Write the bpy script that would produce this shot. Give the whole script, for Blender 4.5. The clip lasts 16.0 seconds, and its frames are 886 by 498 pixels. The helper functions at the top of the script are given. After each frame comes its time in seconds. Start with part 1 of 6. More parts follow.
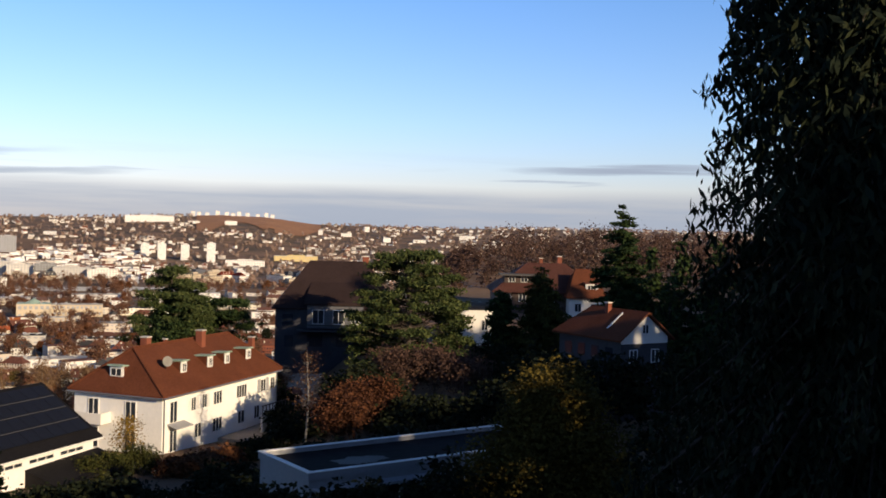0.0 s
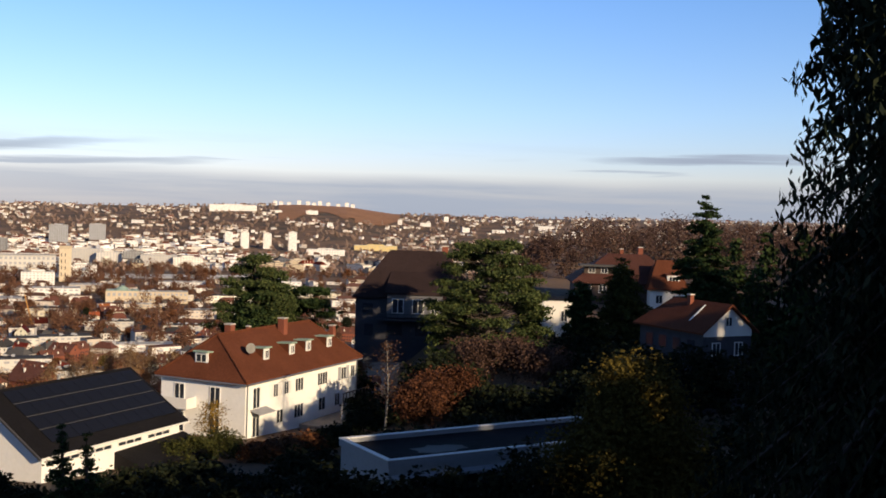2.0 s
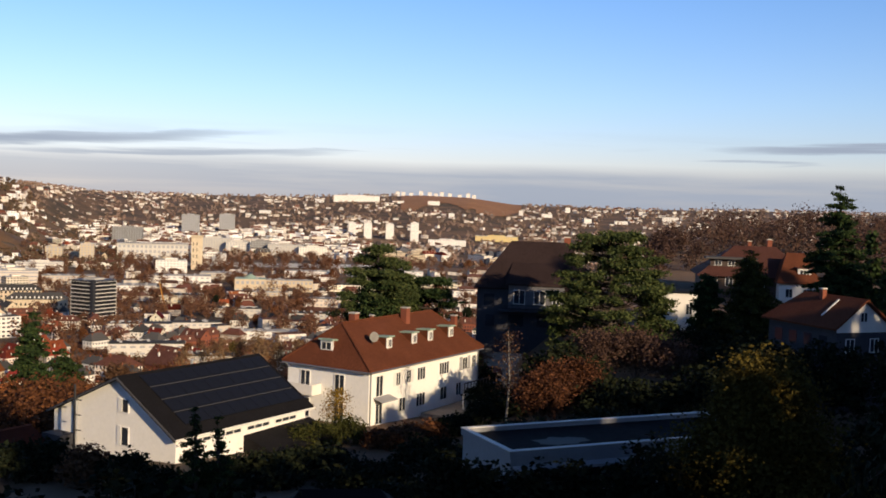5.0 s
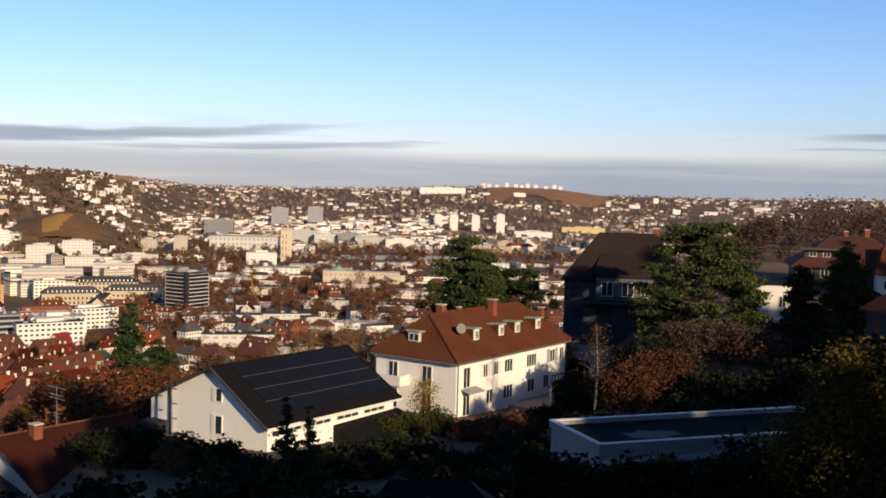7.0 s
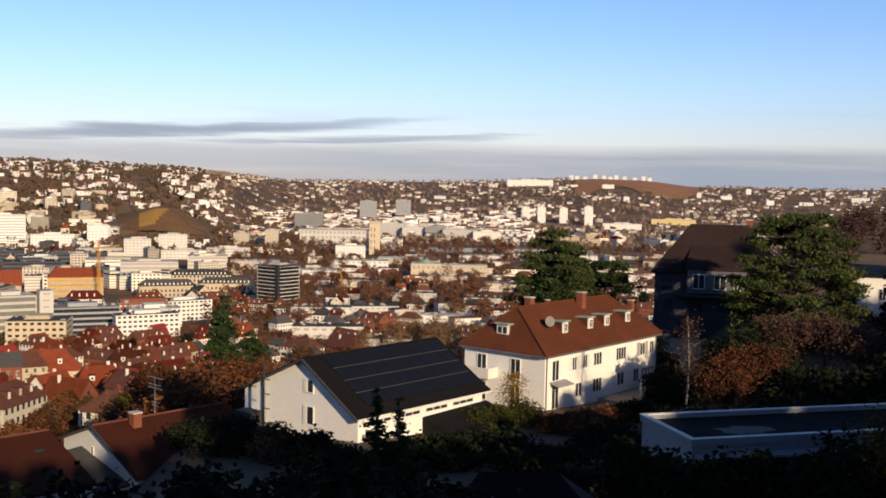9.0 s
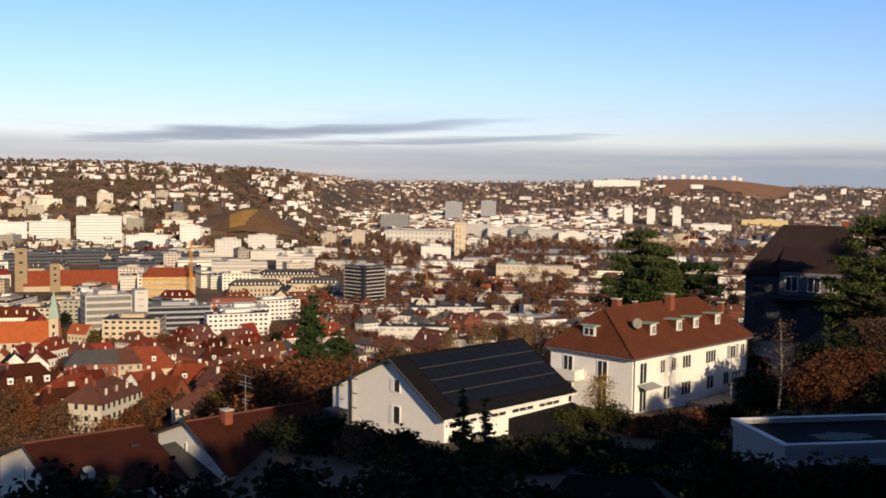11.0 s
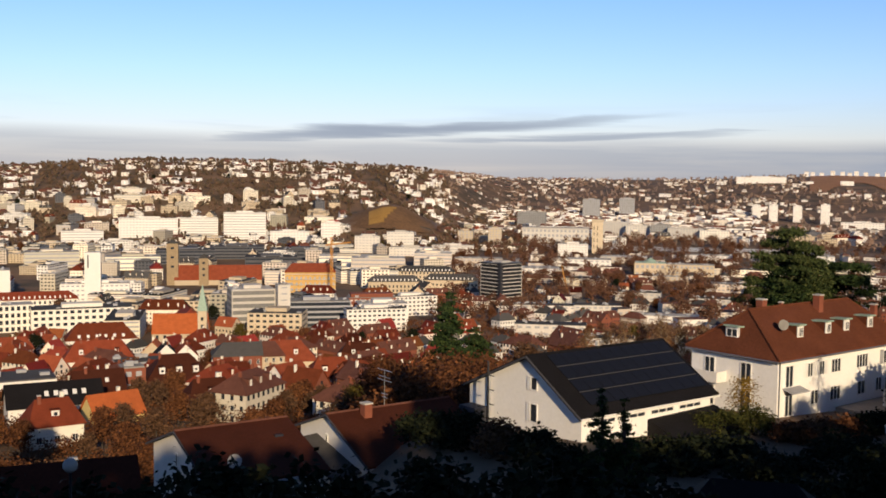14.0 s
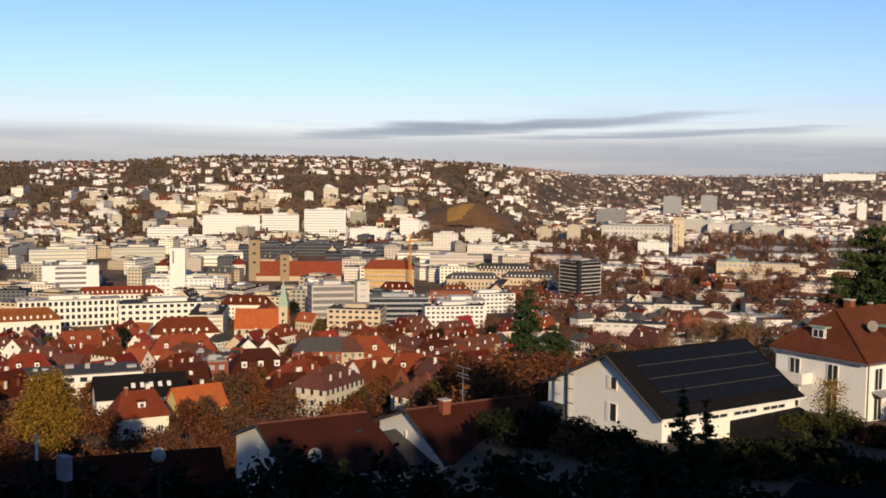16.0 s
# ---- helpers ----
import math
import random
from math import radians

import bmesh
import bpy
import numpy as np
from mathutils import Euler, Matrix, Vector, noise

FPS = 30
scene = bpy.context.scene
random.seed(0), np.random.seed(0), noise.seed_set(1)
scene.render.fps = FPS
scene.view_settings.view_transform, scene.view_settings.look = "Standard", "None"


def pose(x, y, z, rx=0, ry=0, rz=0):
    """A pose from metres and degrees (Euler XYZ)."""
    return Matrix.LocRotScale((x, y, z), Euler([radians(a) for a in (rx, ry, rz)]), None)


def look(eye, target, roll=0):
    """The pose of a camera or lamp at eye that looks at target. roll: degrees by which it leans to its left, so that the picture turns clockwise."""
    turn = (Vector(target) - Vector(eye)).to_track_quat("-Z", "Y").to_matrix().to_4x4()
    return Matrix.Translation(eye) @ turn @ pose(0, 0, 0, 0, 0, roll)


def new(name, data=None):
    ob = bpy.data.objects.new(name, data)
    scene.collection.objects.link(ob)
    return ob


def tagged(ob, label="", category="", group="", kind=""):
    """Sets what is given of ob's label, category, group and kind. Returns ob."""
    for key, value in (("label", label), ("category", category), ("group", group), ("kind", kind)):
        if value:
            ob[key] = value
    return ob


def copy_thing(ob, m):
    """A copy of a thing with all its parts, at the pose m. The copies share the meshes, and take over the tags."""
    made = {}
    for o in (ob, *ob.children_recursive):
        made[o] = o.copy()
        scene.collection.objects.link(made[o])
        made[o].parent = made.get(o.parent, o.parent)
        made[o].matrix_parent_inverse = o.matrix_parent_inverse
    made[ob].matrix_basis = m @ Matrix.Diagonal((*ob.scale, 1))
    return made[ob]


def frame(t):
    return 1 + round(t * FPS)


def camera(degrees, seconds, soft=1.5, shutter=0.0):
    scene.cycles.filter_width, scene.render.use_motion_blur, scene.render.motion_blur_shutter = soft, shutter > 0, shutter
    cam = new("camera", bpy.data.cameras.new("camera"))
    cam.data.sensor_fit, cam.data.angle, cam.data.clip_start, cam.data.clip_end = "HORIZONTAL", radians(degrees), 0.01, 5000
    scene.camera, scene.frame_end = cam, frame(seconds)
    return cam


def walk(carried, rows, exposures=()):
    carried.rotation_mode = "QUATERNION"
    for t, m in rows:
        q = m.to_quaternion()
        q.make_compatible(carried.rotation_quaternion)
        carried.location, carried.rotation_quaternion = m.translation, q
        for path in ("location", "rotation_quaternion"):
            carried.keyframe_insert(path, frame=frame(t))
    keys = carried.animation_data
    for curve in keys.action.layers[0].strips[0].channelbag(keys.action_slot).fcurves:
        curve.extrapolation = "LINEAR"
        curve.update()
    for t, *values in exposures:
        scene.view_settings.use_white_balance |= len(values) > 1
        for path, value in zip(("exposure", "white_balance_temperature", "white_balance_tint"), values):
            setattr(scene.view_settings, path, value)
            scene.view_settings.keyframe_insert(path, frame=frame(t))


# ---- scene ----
# A hill-side balcony over a city in a valley: the viewer turns slowly to the left.
cam = camera(45.9, 16.0, soft=1.75)
EYE = 112.0          # height of the eye over the valley floor
ARM = 1.0            # radius of the arc on which the camera is swung
TURNS = [            # seconds, yaw to the left, pitch, roll
    (0.0, -0.10, -1.25, -1.67),
    (0.5, 0.85, -1.39, -1.67),
    (1.0, 1.87, -1.57, -1.71),
    (1.5, 3.03, -1.75, -1.75),
    (2.0, 4.20, -1.93, -1.86),
    (2.5, 5.36, -2.09, -1.91),
    (3.0, 6.54, -2.23, -1.93),
    (3.5, 7.65, -2.34, -2.02),
    (4.0, 8.72, -2.46, -2.02),
    (6.5, 14.20, -3.03, -1.65),
    (7.0, 15.50, -3.24, -1.52),
    (7.5, 16.77, -3.43, -1.40),
    (8.0, 18.00, -3.58, -1.29),
    (8.5, 19.17, -3.68, -1.17),
    (9.0, 20.28, -3.75, -1.07),
    (11.5, 26.31, -3.81, -0.78),
    (12.0, 27.74, -3.87, -0.70),
    (12.5, 29.07, -3.93, -0.65),
    (13.0, 30.28, -3.97, -0.64),
    (13.5, 31.40, -3.99, -0.67),
    (14.0, 32.43, -4.03, -0.70),
    (14.5, 33.47, -4.06, -0.74),
    (15.0, 34.53, -4.11, -0.72),
    (15.5, 35.53, -4.15, -0.66),
    (16.0, 36.72, -4.23, -0.68),
]


def swing(yaw, pitch, roll):
    a = radians(yaw)
    eye = pose(-ARM * math.sin(a), ARM * (math.cos(a) - 1), EYE, 0, 0, yaw)
    return eye @ pose(0, 0, 0, 90 + pitch) @ pose(0, 0, 0, 0, 0, -roll)


walk(cam, [(t, swing(y, p, r)) for t, y, p, r in TURNS],
     exposures=[(0.0, 0.06), (4.0, -0.02), (7.0, -0.08), (12.5, -0.15), (16.0, -0.2)])

# ---- light ----
SUN_AZ, SUN_EL = 134.0, 17.5      # degrees clockwise from the y axis; above the horizon
world = bpy.data.worlds.new("sky")
scene.world = world
world.use_nodes = True
nt = world.node_tree
nt.nodes.clear()


def nd(tree, kind, **inputs):
    n = tree.nodes.new(kind)
    for k, v in inputs.items():
        n.inputs[k.replace("_", " ")].default_value = v
    return n


sky = nt.nodes.new("ShaderNodeTexSky")
sky.sky_type, sky.sun_disc = "NISHITA", False
sky.sun_elevation, sky.sun_rotation = radians(SUN_EL), radians(SUN_AZ)
sky.altitude, sky.air_density, sky.dust_density, sky.ozone_density = 300, 1.0, 0.6, 1.6
bg = nd(nt, "ShaderNodeBackground", Strength=0.235)
wout = nt.nodes.new("ShaderNodeOutputWorld")
# long flat streaks of stratus low over the horizon
tc = nt.nodes.new("ShaderNodeTexCoord")
sep = nt.nodes.new("ShaderNodeSeparateXYZ")
nt.links.new(tc.outputs["Generated"], sep.inputs[0])
mp = nt.nodes.new("ShaderNodeMapping")
mp.inputs["Scale"].default_value = (3.2, 3.2, 60.0)
mp.inputs["Rotation"].default_value = (0.02, 0.03, 0.0)
mp.inputs["Location"].default_value = (1.7, 0.4, 0.35)
nt.links.new(tc.outputs["Generated"], mp.inputs[0])
cl = nd(nt, "ShaderNodeTexNoise", Scale=1.0, Detail=5.0, Roughness=0.55, Distortion=0.4)
nt.links.new(mp.outputs[0], cl.inputs["Vector"])
cr = nt.nodes.new("ShaderNodeValToRGB")
cr.color_ramp.elements[0].position, cr.color_ramp.elements[1].position = 0.49, 0.62
nt.links.new(cl.outputs["Fac"], cr.inputs[0])
hi = nd(nt, "ShaderNodeMapRange", From_Min=0.07, From_Max=0.052, To_Min=0.0, To_Max=0.22)
nt.links.new(sep.outputs["Z"], hi.inputs["Value"])
streak = nt.nodes.new("ShaderNodeMath")
streak.operation = "MULTIPLY"
nt.links.new(cr.outputs["Color"], streak.inputs[0])
nt.links.new(hi.outputs[0], streak.inputs[1])
wob = nd(nt, "ShaderNodeTexNoise", Scale=2.2, Detail=3.0)
nt.links.new(tc.outputs["Generated"], wob.inputs["Vector"])
wadd = nd(nt, "ShaderNodeMath")
wadd.operation = "MULTIPLY_ADD"
wadd.inputs[1].default_value, wadd.inputs[2].default_value = -0.03, 0.015
nt.links.new(wob.outputs["Fac"], wadd.inputs[0])
zz = nt.nodes.new("ShaderNodeMath")
zz.operation = "ADD"
nt.links.new(sep.outputs["Z"], zz.inputs[0])
nt.links.new(wadd.outputs[0], zz.inputs[1])
bank = nd(nt, "ShaderNodeMapRange", From_Min=0.041, From_Max=0.028, To_Min=0.0, To_Max=0.9)
nt.links.new(zz.outputs[0], bank.inputs["Value"])
mx = nt.nodes.new("ShaderNodeMath")
mx.operation = "MAXIMUM"
nt.links.new(streak.outputs[0], mx.inputs[0])
grain = nd(nt, "ShaderNodeMapRange", From_Min=0.35, From_Max=0.6, To_Min=0.62, To_Max=1.0)
nt.links.new(cl.outputs["Fac"], grain.inputs["Value"])
bmul = nt.nodes.new("ShaderNodeMath")
bmul.operation = "MULTIPLY"
nt.links.new(bank.outputs[0], bmul.inputs[0])
nt.links.new(grain.outputs[0], bmul.inputs[1])
# the bank thins out towards the far hill
thin = nd(nt, "ShaderNodeMapRange", From_Min=0.18, From_Max=0.55, To_Min=1.0, To_Max=0.68)
thin_mul = nt.nodes.new("ShaderNodeMath")
thin_mul.operation = "MULTIPLY"
nt.links.new(bmul.outputs[0], thin_mul.inputs[0])
nt.links.new(thin.outputs[0], thin_mul.inputs[1])
nt.links.new(thin_mul.outputs[0], mx.inputs[1])


def sky_math(op, a, b, c=None):
    n = nt.nodes.new("ShaderNodeMath")
    n.operation = op
    for k_, v_ in enumerate((a, b, c)):
        if v_ is None:
            continue
        if isinstance(v_, (int, float)):
            n.inputs[k_].default_value = v_
        else:
            nt.links.new(v_, n.inputs[k_])
    return n.outputs[0]


# drawn-out slivers of cloud above the bank: bearing, half length, height, slope, half thickness
bearing = sky_math("ARCTAN2", sky_math("MULTIPLY", sep.outputs["X"], -1.0), sep.outputs["Y"])
nt.links.new(bearing, thin.inputs["Value"])
frill = sky_math("MULTIPLY_ADD", cl.outputs["Fac"], 0.034, -0.0165)
cover = mx.outputs[0]
for b_, half_, z_, slope_, thick_, dense_ in ((0.60, 0.26, 0.0432, -0.066, 0.0085, 0.95), (0.45, 0.19, 0.0360, -0.03, 0.0050, 0.8), (-0.175, 0.12, 0.0570, -0.022, 0.0065, 1.0), (0.30, 0.04, 0.0425, 0.0, 0.002, 0.4), (-0.10, 0.06, 0.0415, 0.0, 0.0022, 0.6)):
    along = sky_math("SUBTRACT", bearing, b_)
    u_ = sky_math("DIVIDE", along, half_)
    lens_ = sky_math("SUBTRACT", 1.0, sky_math("MULTIPLY", u_, u_))
    mid_ = sky_math("MULTIPLY_ADD", along, slope_, z_)
    v_ = sky_math("DIVIDE", sky_math("ADD", sky_math("SUBTRACT", sep.outputs["Z"], mid_), frill), thick_)
    body_ = sky_math("SUBTRACT", lens_, sky_math("MULTIPLY", v_, v_))
    soft_ = nd(nt, "ShaderNodeMapRange", From_Min=-0.2, From_Max=1.1, To_Min=0.0, To_Max=dense_)
    soft_.interpolation_type = "SMOOTHSTEP"
    nt.links.new(body_, soft_.inputs["Value"])
    cover = sky_math("MAXIMUM", cover, soft_.outputs[0])
mix = nt.nodes.new("ShaderNodeMix")
mix.data_type = "RGBA"
mix.inputs["B"].default_value = (1.58, 1.82, 2.28, 1)
nt.links.new(cover, mix.inputs["Factor"])
# the clear winter air: bluer with height than the plain model
zr = nd(nt, "ShaderNodeMapRange", From_Min=0.0, From_Max=0.6)
nt.links.new(sep.outputs["Z"], zr.inputs["Value"])
tint = nt.nodes.new("ShaderNodeValToRGB")
te = tint.color_ramp.elements
te[0].position, te[0].color = 0.05, (0.55, 0.52, 0.70, 1)
te[1].position, te[1].color = 1.0, (0.15, 0.20, 0.30, 1)
for p_, c_ in ((0.16, (0.50, 0.56, 0.76, 1)), (0.36, (0.395, 0.535, 0.79, 1))):
    e_ = te.new(p_)
    e_.color = c_
nt.links.new(zr.outputs[0], tint.inputs[0])
tm = nt.nodes.new("ShaderNodeMix")
tm.data_type, tm.blend_type = "RGBA", "MULTIPLY"
tm.inputs["Factor"].default_value = 1.0
nt.links.new(sky.outputs[0], tm.inputs["A"])
nt.links.new(tint.outputs[0], tm.inputs["B"])
nt.links.new(tm.outputs["Result"], mix.inputs["A"])
nt.links.new(mix.outputs["Result"], bg.inputs["Color"])
nt.links.new(bg.outputs[0], wout.inputs[0])

sun_data = bpy.data.lights.new("sun", "SUN")
sun_data.energy, sun_data.angle, sun_data.color = 5.4, radians(0.6), (1.0, 0.78, 0.51)
sun = new("sun", sun_data)
sun.matrix_world = look((0, 0, 0), (-math.sin(radians(SUN_AZ)) * math.cos(radians(SUN_EL)), -math.cos(radians(SUN_AZ)) * math.cos(radians(SUN_EL)), -math.sin(radians(SUN_EL))))

# ---- materials ----
def material(name, color, rough=0.8, vary=0.15, scale=1.0, bump=0.2, metal=0.0, per_object=0.0, hue=0.0, fine=8.0, spec=0.3):
    """A surface with two scales of variation, fine relief and, where wanted, a shift of tone from object to object."""
    m = bpy.data.materials.new(name)
    m.use_nodes = True
    t = m.node_tree
    b = t.nodes["Principled BSDF"]
    b.inputs["Roughness"].default_value, b.inputs["Metallic"].default_value = rough, metal
    b.inputs["Specular IOR Level"].default_value = spec
    tex = t.nodes.new("ShaderNodeTexCoord")
    n1 = nd(t, "ShaderNodeTexNoise", Scale=scale, Detail=4.0, Roughness=0.6)
    n2 = nd(t, "ShaderNodeTexNoise", Scale=scale * fine, Detail=3.0)
    for n in (n1, n2):
        t.links.new(tex.outputs["Object"], n.inputs["Vector"])
    add = t.nodes.new("ShaderNodeMath")
    add.operation = "ADD"
    t.links.new(n1.outputs["Fac"], add.inputs[0])
    t.links.new(n2.outputs["Fac"], add.inputs[1])
    val = nd(t, "ShaderNodeMapRange", From_Min=0.6, From_Max=1.4, To_Min=1 - vary, To_Max=1 + vary)
    t.links.new(add.outputs[0], val.inputs["Value"])
    hsv = t.nodes.new("ShaderNodeHueSaturation")
    hsv.inputs["Color"].default_value = (*color, 1)
    if per_object:
        info = t.nodes.new("ShaderNodeObjectInfo")
        pv = nd(t, "ShaderNodeMapRange", To_Min=1 - per_object, To_Max=1 + per_object)
        t.links.new(info.outputs["Random"], pv.inputs["Value"])
        mul = t.nodes.new("ShaderNodeMath")
        mul.operation = "MULTIPLY"
        t.links.new(val.outputs[0], mul.inputs[0])
        t.links.new(pv.outputs[0], mul.inputs[1])
        t.links.new(mul.outputs[0], hsv.inputs["Value"])
        hv = nd(t, "ShaderNodeMapRange", To_Min=0.5 - hue, To_Max=0.5 + hue)
        wn = t.nodes.new("ShaderNodeTexWhiteNoise")
        wn.noise_dimensions = "1D"
        t.links.new(info.outputs["Random"], wn.inputs["W"])
        t.links.new(wn.outputs["Value"], hv.inputs["Value"])
        t.links.new(hv.outputs[0], hsv.inputs["Hue"])
    else:
        t.links.new(val.outputs[0], hsv.inputs["Value"])
    t.links.new(hsv.outputs[0], b.inputs["Base Color"])
    if bump:
        bp = nd(t, "ShaderNodeBump", Strength=bump, Distance=0.05)
        t.links.new(n2.outputs["Fac"], bp.inputs["Height"])
        t.links.new(bp.outputs[0], b.inputs["Normal"])
    return m


def island_material(name, colors, rough=0.85, scale=0.0, trans=0.0):
    """Each separate piece of a joined mesh takes its own tone from a ramp."""
    m = bpy.data.materials.new(name)
    m.use_nodes = True
    t = m.node_tree
    b = t.nodes["Principled BSDF"]
    b.inputs["Roughness"].default_value = rough
    b.inputs["Specular IOR Level"].default_value = 0.1
    g = t.nodes.new("ShaderNodeNewGeometry")
    r = t.nodes.new("ShaderNodeValToRGB")
    r.color_ramp.interpolation = "LINEAR"
    el = r.color_ramp.elements
    while len(el) < len(colors):
        el.new(0.5)
    for k, (e, c) in enumerate(zip(el, colors)):
        e.position = k / (len(colors) - 1)
    for e, c in zip(el, colors):
        e.color = (*c, 1)
    t.links.new(g.outputs["Random Per Island"], r.inputs[0])
    t.links.new(r.outputs[0], b.inputs["Base Color"])
    return m


def tile_roof(name, color, per_object=0.0, row=0.33, hue=0.0):
    """Clay tile: rows and columns in relief, weathered in patches."""
    m = material(name, color, 0.75, 0.3, 0.35, 0.0, per_object=per_object, hue=hue, fine=14)
    t = m.node_tree
    tex = [n for n in t.nodes if n.type == "TEX_COORD"][0]
    br = nd(t, "ShaderNodeTexBrick", Scale=1.0, Mortar_Size=0.02, Brick_Width=0.24, Row_Height=row * 0.6)
    br.inputs["Color1"].default_value, br.inputs["Color2"].default_value, br.inputs["Mortar"].default_value = (1, 1, 1, 1), (0.7, 0.7, 0.7, 1), (0, 0, 0, 1)
    t.links.new(tex.outputs["Object"], br.inputs["Vector"])
    bp = nd(t, "ShaderNodeBump", Strength=0.6, Distance=0.04)
    t.links.new(br.outputs["Color"], bp.inputs["Height"])
    t.links.new(bp.outputs[0], t.nodes["Principled BSDF"].inputs["Normal"])
    t.nodes["Principled BSDF"].inputs["Specular IOR Level"].default_value = 0.08
    return m


WHITE = material("white_render", (0.76, 0.72, 0.66), 0.9, 0.05, 0.4, 0.1)
HOUSE_WHITE = material("fresh_white_render", (0.86, 0.83, 0.78), 0.9, 0.05, 0.4, 0.1)
CREAM = material("cream_render", (0.78, 0.73, 0.63), 0.9, 0.07, 0.4, 0.1)
TOWN_WALL = material("town_wall", (0.70, 0.62, 0.51), 0.9, 0.1, 0.3, 0.1, per_object=0.25, hue=0.03)
SAND = material("sandstone", (0.53, 0.43, 0.30), 0.9, 0.15, 0.3, 0.2, per_object=0.1)
GREYWALL = material("grey_wall", (0.34, 0.34, 0.35), 0.8, 0.12, 0.3, 0.1)
# dark boards; on the shaded houses the shade is put into this wall colour
DARKWALL = material("dark_board_and_shaded_wall", (0.055, 0.055, 0.065), 0.85, 0.2, 0.5, 0.2)
CONCRETE = material("pale_concrete", (0.56, 0.52, 0.46), 0.9, 0.1, 0.15, 0.1, per_object=0.2)
RED_TILE = tile_roof("red_tile", (0.122, 0.041, 0.021))
TOWN_TILE = tile_roof("town_tile", (0.20, 0.048, 0.022), per_object=0.75, hue=0.02)
BROWN_TILE = tile_roof("brown_tile", (0.13, 0.055, 0.04))
VILLA_TILE = tile_roof("villa_tile", (0.085, 0.036, 0.028))
# brown tile with the villa's shade mixed into its colour
MANOR_TILE = tile_roof("shaded_brown_tile", (0.036, 0.023, 0.022))
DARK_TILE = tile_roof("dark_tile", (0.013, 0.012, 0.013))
ORANGE_TILE = tile_roof("orange_tile", (0.42, 0.11, 0.035))
CHARCOAL = material("charcoal_cladding", (0.10, 0.10, 0.11), 0.8, 0.15, 0.2, 0.1, per_object=0.2)
# red-brown tile, darkened in place of the shade on the near roofs
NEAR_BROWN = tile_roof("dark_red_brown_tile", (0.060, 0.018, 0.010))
CHURCH_TILE = tile_roof("church_red_tile", (0.24, 0.058, 0.028))
DEEP_TILE = tile_roof("deep_red_tile", (0.15, 0.033, 0.016), per_object=0.65, hue=0.008)
CITY_WALL = material("city_wall", (0.66, 0.58, 0.46), 0.9, 0.12, 0.2, 0.1, per_object=0.5, hue=0.02)
SLATE = material("slate", (0.07, 0.066, 0.064), 0.85, 0.2, 0.6, 0.2, per_object=0.3, spec=0.1)
SOLAR = material("solar_glass", (0.010, 0.011, 0.016), 0.4, 0.2, 0.3, 0.0, spec=0.15)
ALU = material("aluminium", (0.45, 0.46, 0.48), 0.4, 0.1, 2.0, 0.0, metal=0.8)
COPPER = material("green_copper", (0.30, 0.40, 0.32), 0.7, 0.2, 1.0, 0.1)
FRAME = material("white_paint", (0.78, 0.76, 0.72), 0.6, 0.04, 2.0, 0.0)
GLASS = material("window_glass", (0.03, 0.035, 0.045), 0.08, 0.2, 0.5, 0.0, spec=0.6)
CURTAIN = material("grey_glazing", (0.17, 0.165, 0.155), 0.45, 0.2, 0.1, 0.0, spec=0.3)
BLACK_GLASS = material("black_glazing", (0.012, 0.012, 0.014), 0.3, 0.2, 0.1, 0.0, spec=0.2)
BRICK = material("brick", (0.22, 0.07, 0.04), 0.9, 0.25, 1.0, 0.3, fine=10)
FELT = material("roof_felt", (0.017, 0.017, 0.019), 0.95, 0.3, 0.3, 0.2, per_object=0.1, spec=0.05)
GRAVEL = material("roof_gravel", (0.36, 0.34, 0.31), 0.9, 0.2, 0.15, 0.2, per_object=0.4)
BARK = material("bark", (0.07, 0.055, 0.045), 0.95, 0.3, 3.0, 0.5)
BIRCH = material("birch_bark", (0.22, 0.20, 0.18), 0.9, 0.3, 3.0, 0.3)
METAL = material("dark_metal", (0.05, 0.05, 0.055), 0.5, 0.1, 3.0, 0.0, metal=0.5)
PAVING = material("paving", (0.30, 0.26, 0.22), 0.9, 0.2, 0.6, 0.2)
NEEDLE = island_material("conifer_needles", [(0.012, 0.022, 0.010), (0.025, 0.045, 0.015), (0.05, 0.07, 0.02)])
RIDGE_TWIG = island_material("ridge_twigs", [(0.05, 0.03, 0.024), (0.08, 0.046, 0.035), (0.11, 0.062, 0.045)])
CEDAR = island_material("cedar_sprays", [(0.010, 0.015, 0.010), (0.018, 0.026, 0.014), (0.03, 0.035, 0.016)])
PINE_LEAF = island_material("pine_needles", [(0.024, 0.038, 0.013), (0.052, 0.07, 0.023), (0.098, 0.108, 0.035)])
RUST = island_material("rust_leaves", [(0.05, 0.02, 0.011), (0.10, 0.04, 0.018), (0.16, 0.064, 0.025)])
OLIVE_LEAF = island_material("olive_leaves", [(0.022, 0.027, 0.009), (0.045, 0.05, 0.013), (0.075, 0.07, 0.018)])
GOLD_LEAF = island_material("golden_leaves", [(0.10, 0.065, 0.012), (0.20, 0.12, 0.02), (0.32, 0.19, 0.03)])
# brown render, darkened to paint in the shade of the trees
SHADED_BROWN_RENDER = material("shaded_brown_render", (0.075, 0.053, 0.044), 0.9, 0.15, 0.4, 0.1)
# darker copy of the rust tones, with half-shade put into the twigs
RUST_DARK = island_material("half_shaded_rust_twigs", [(0.04, 0.017, 0.011), (0.075, 0.03, 0.016), (0.12, 0.048, 0.022)])
SLOPE_RUST = island_material("slope_rust_leaves", [(0.075, 0.030, 0.014), (0.13, 0.052, 0.022), (0.20, 0.08, 0.031)])
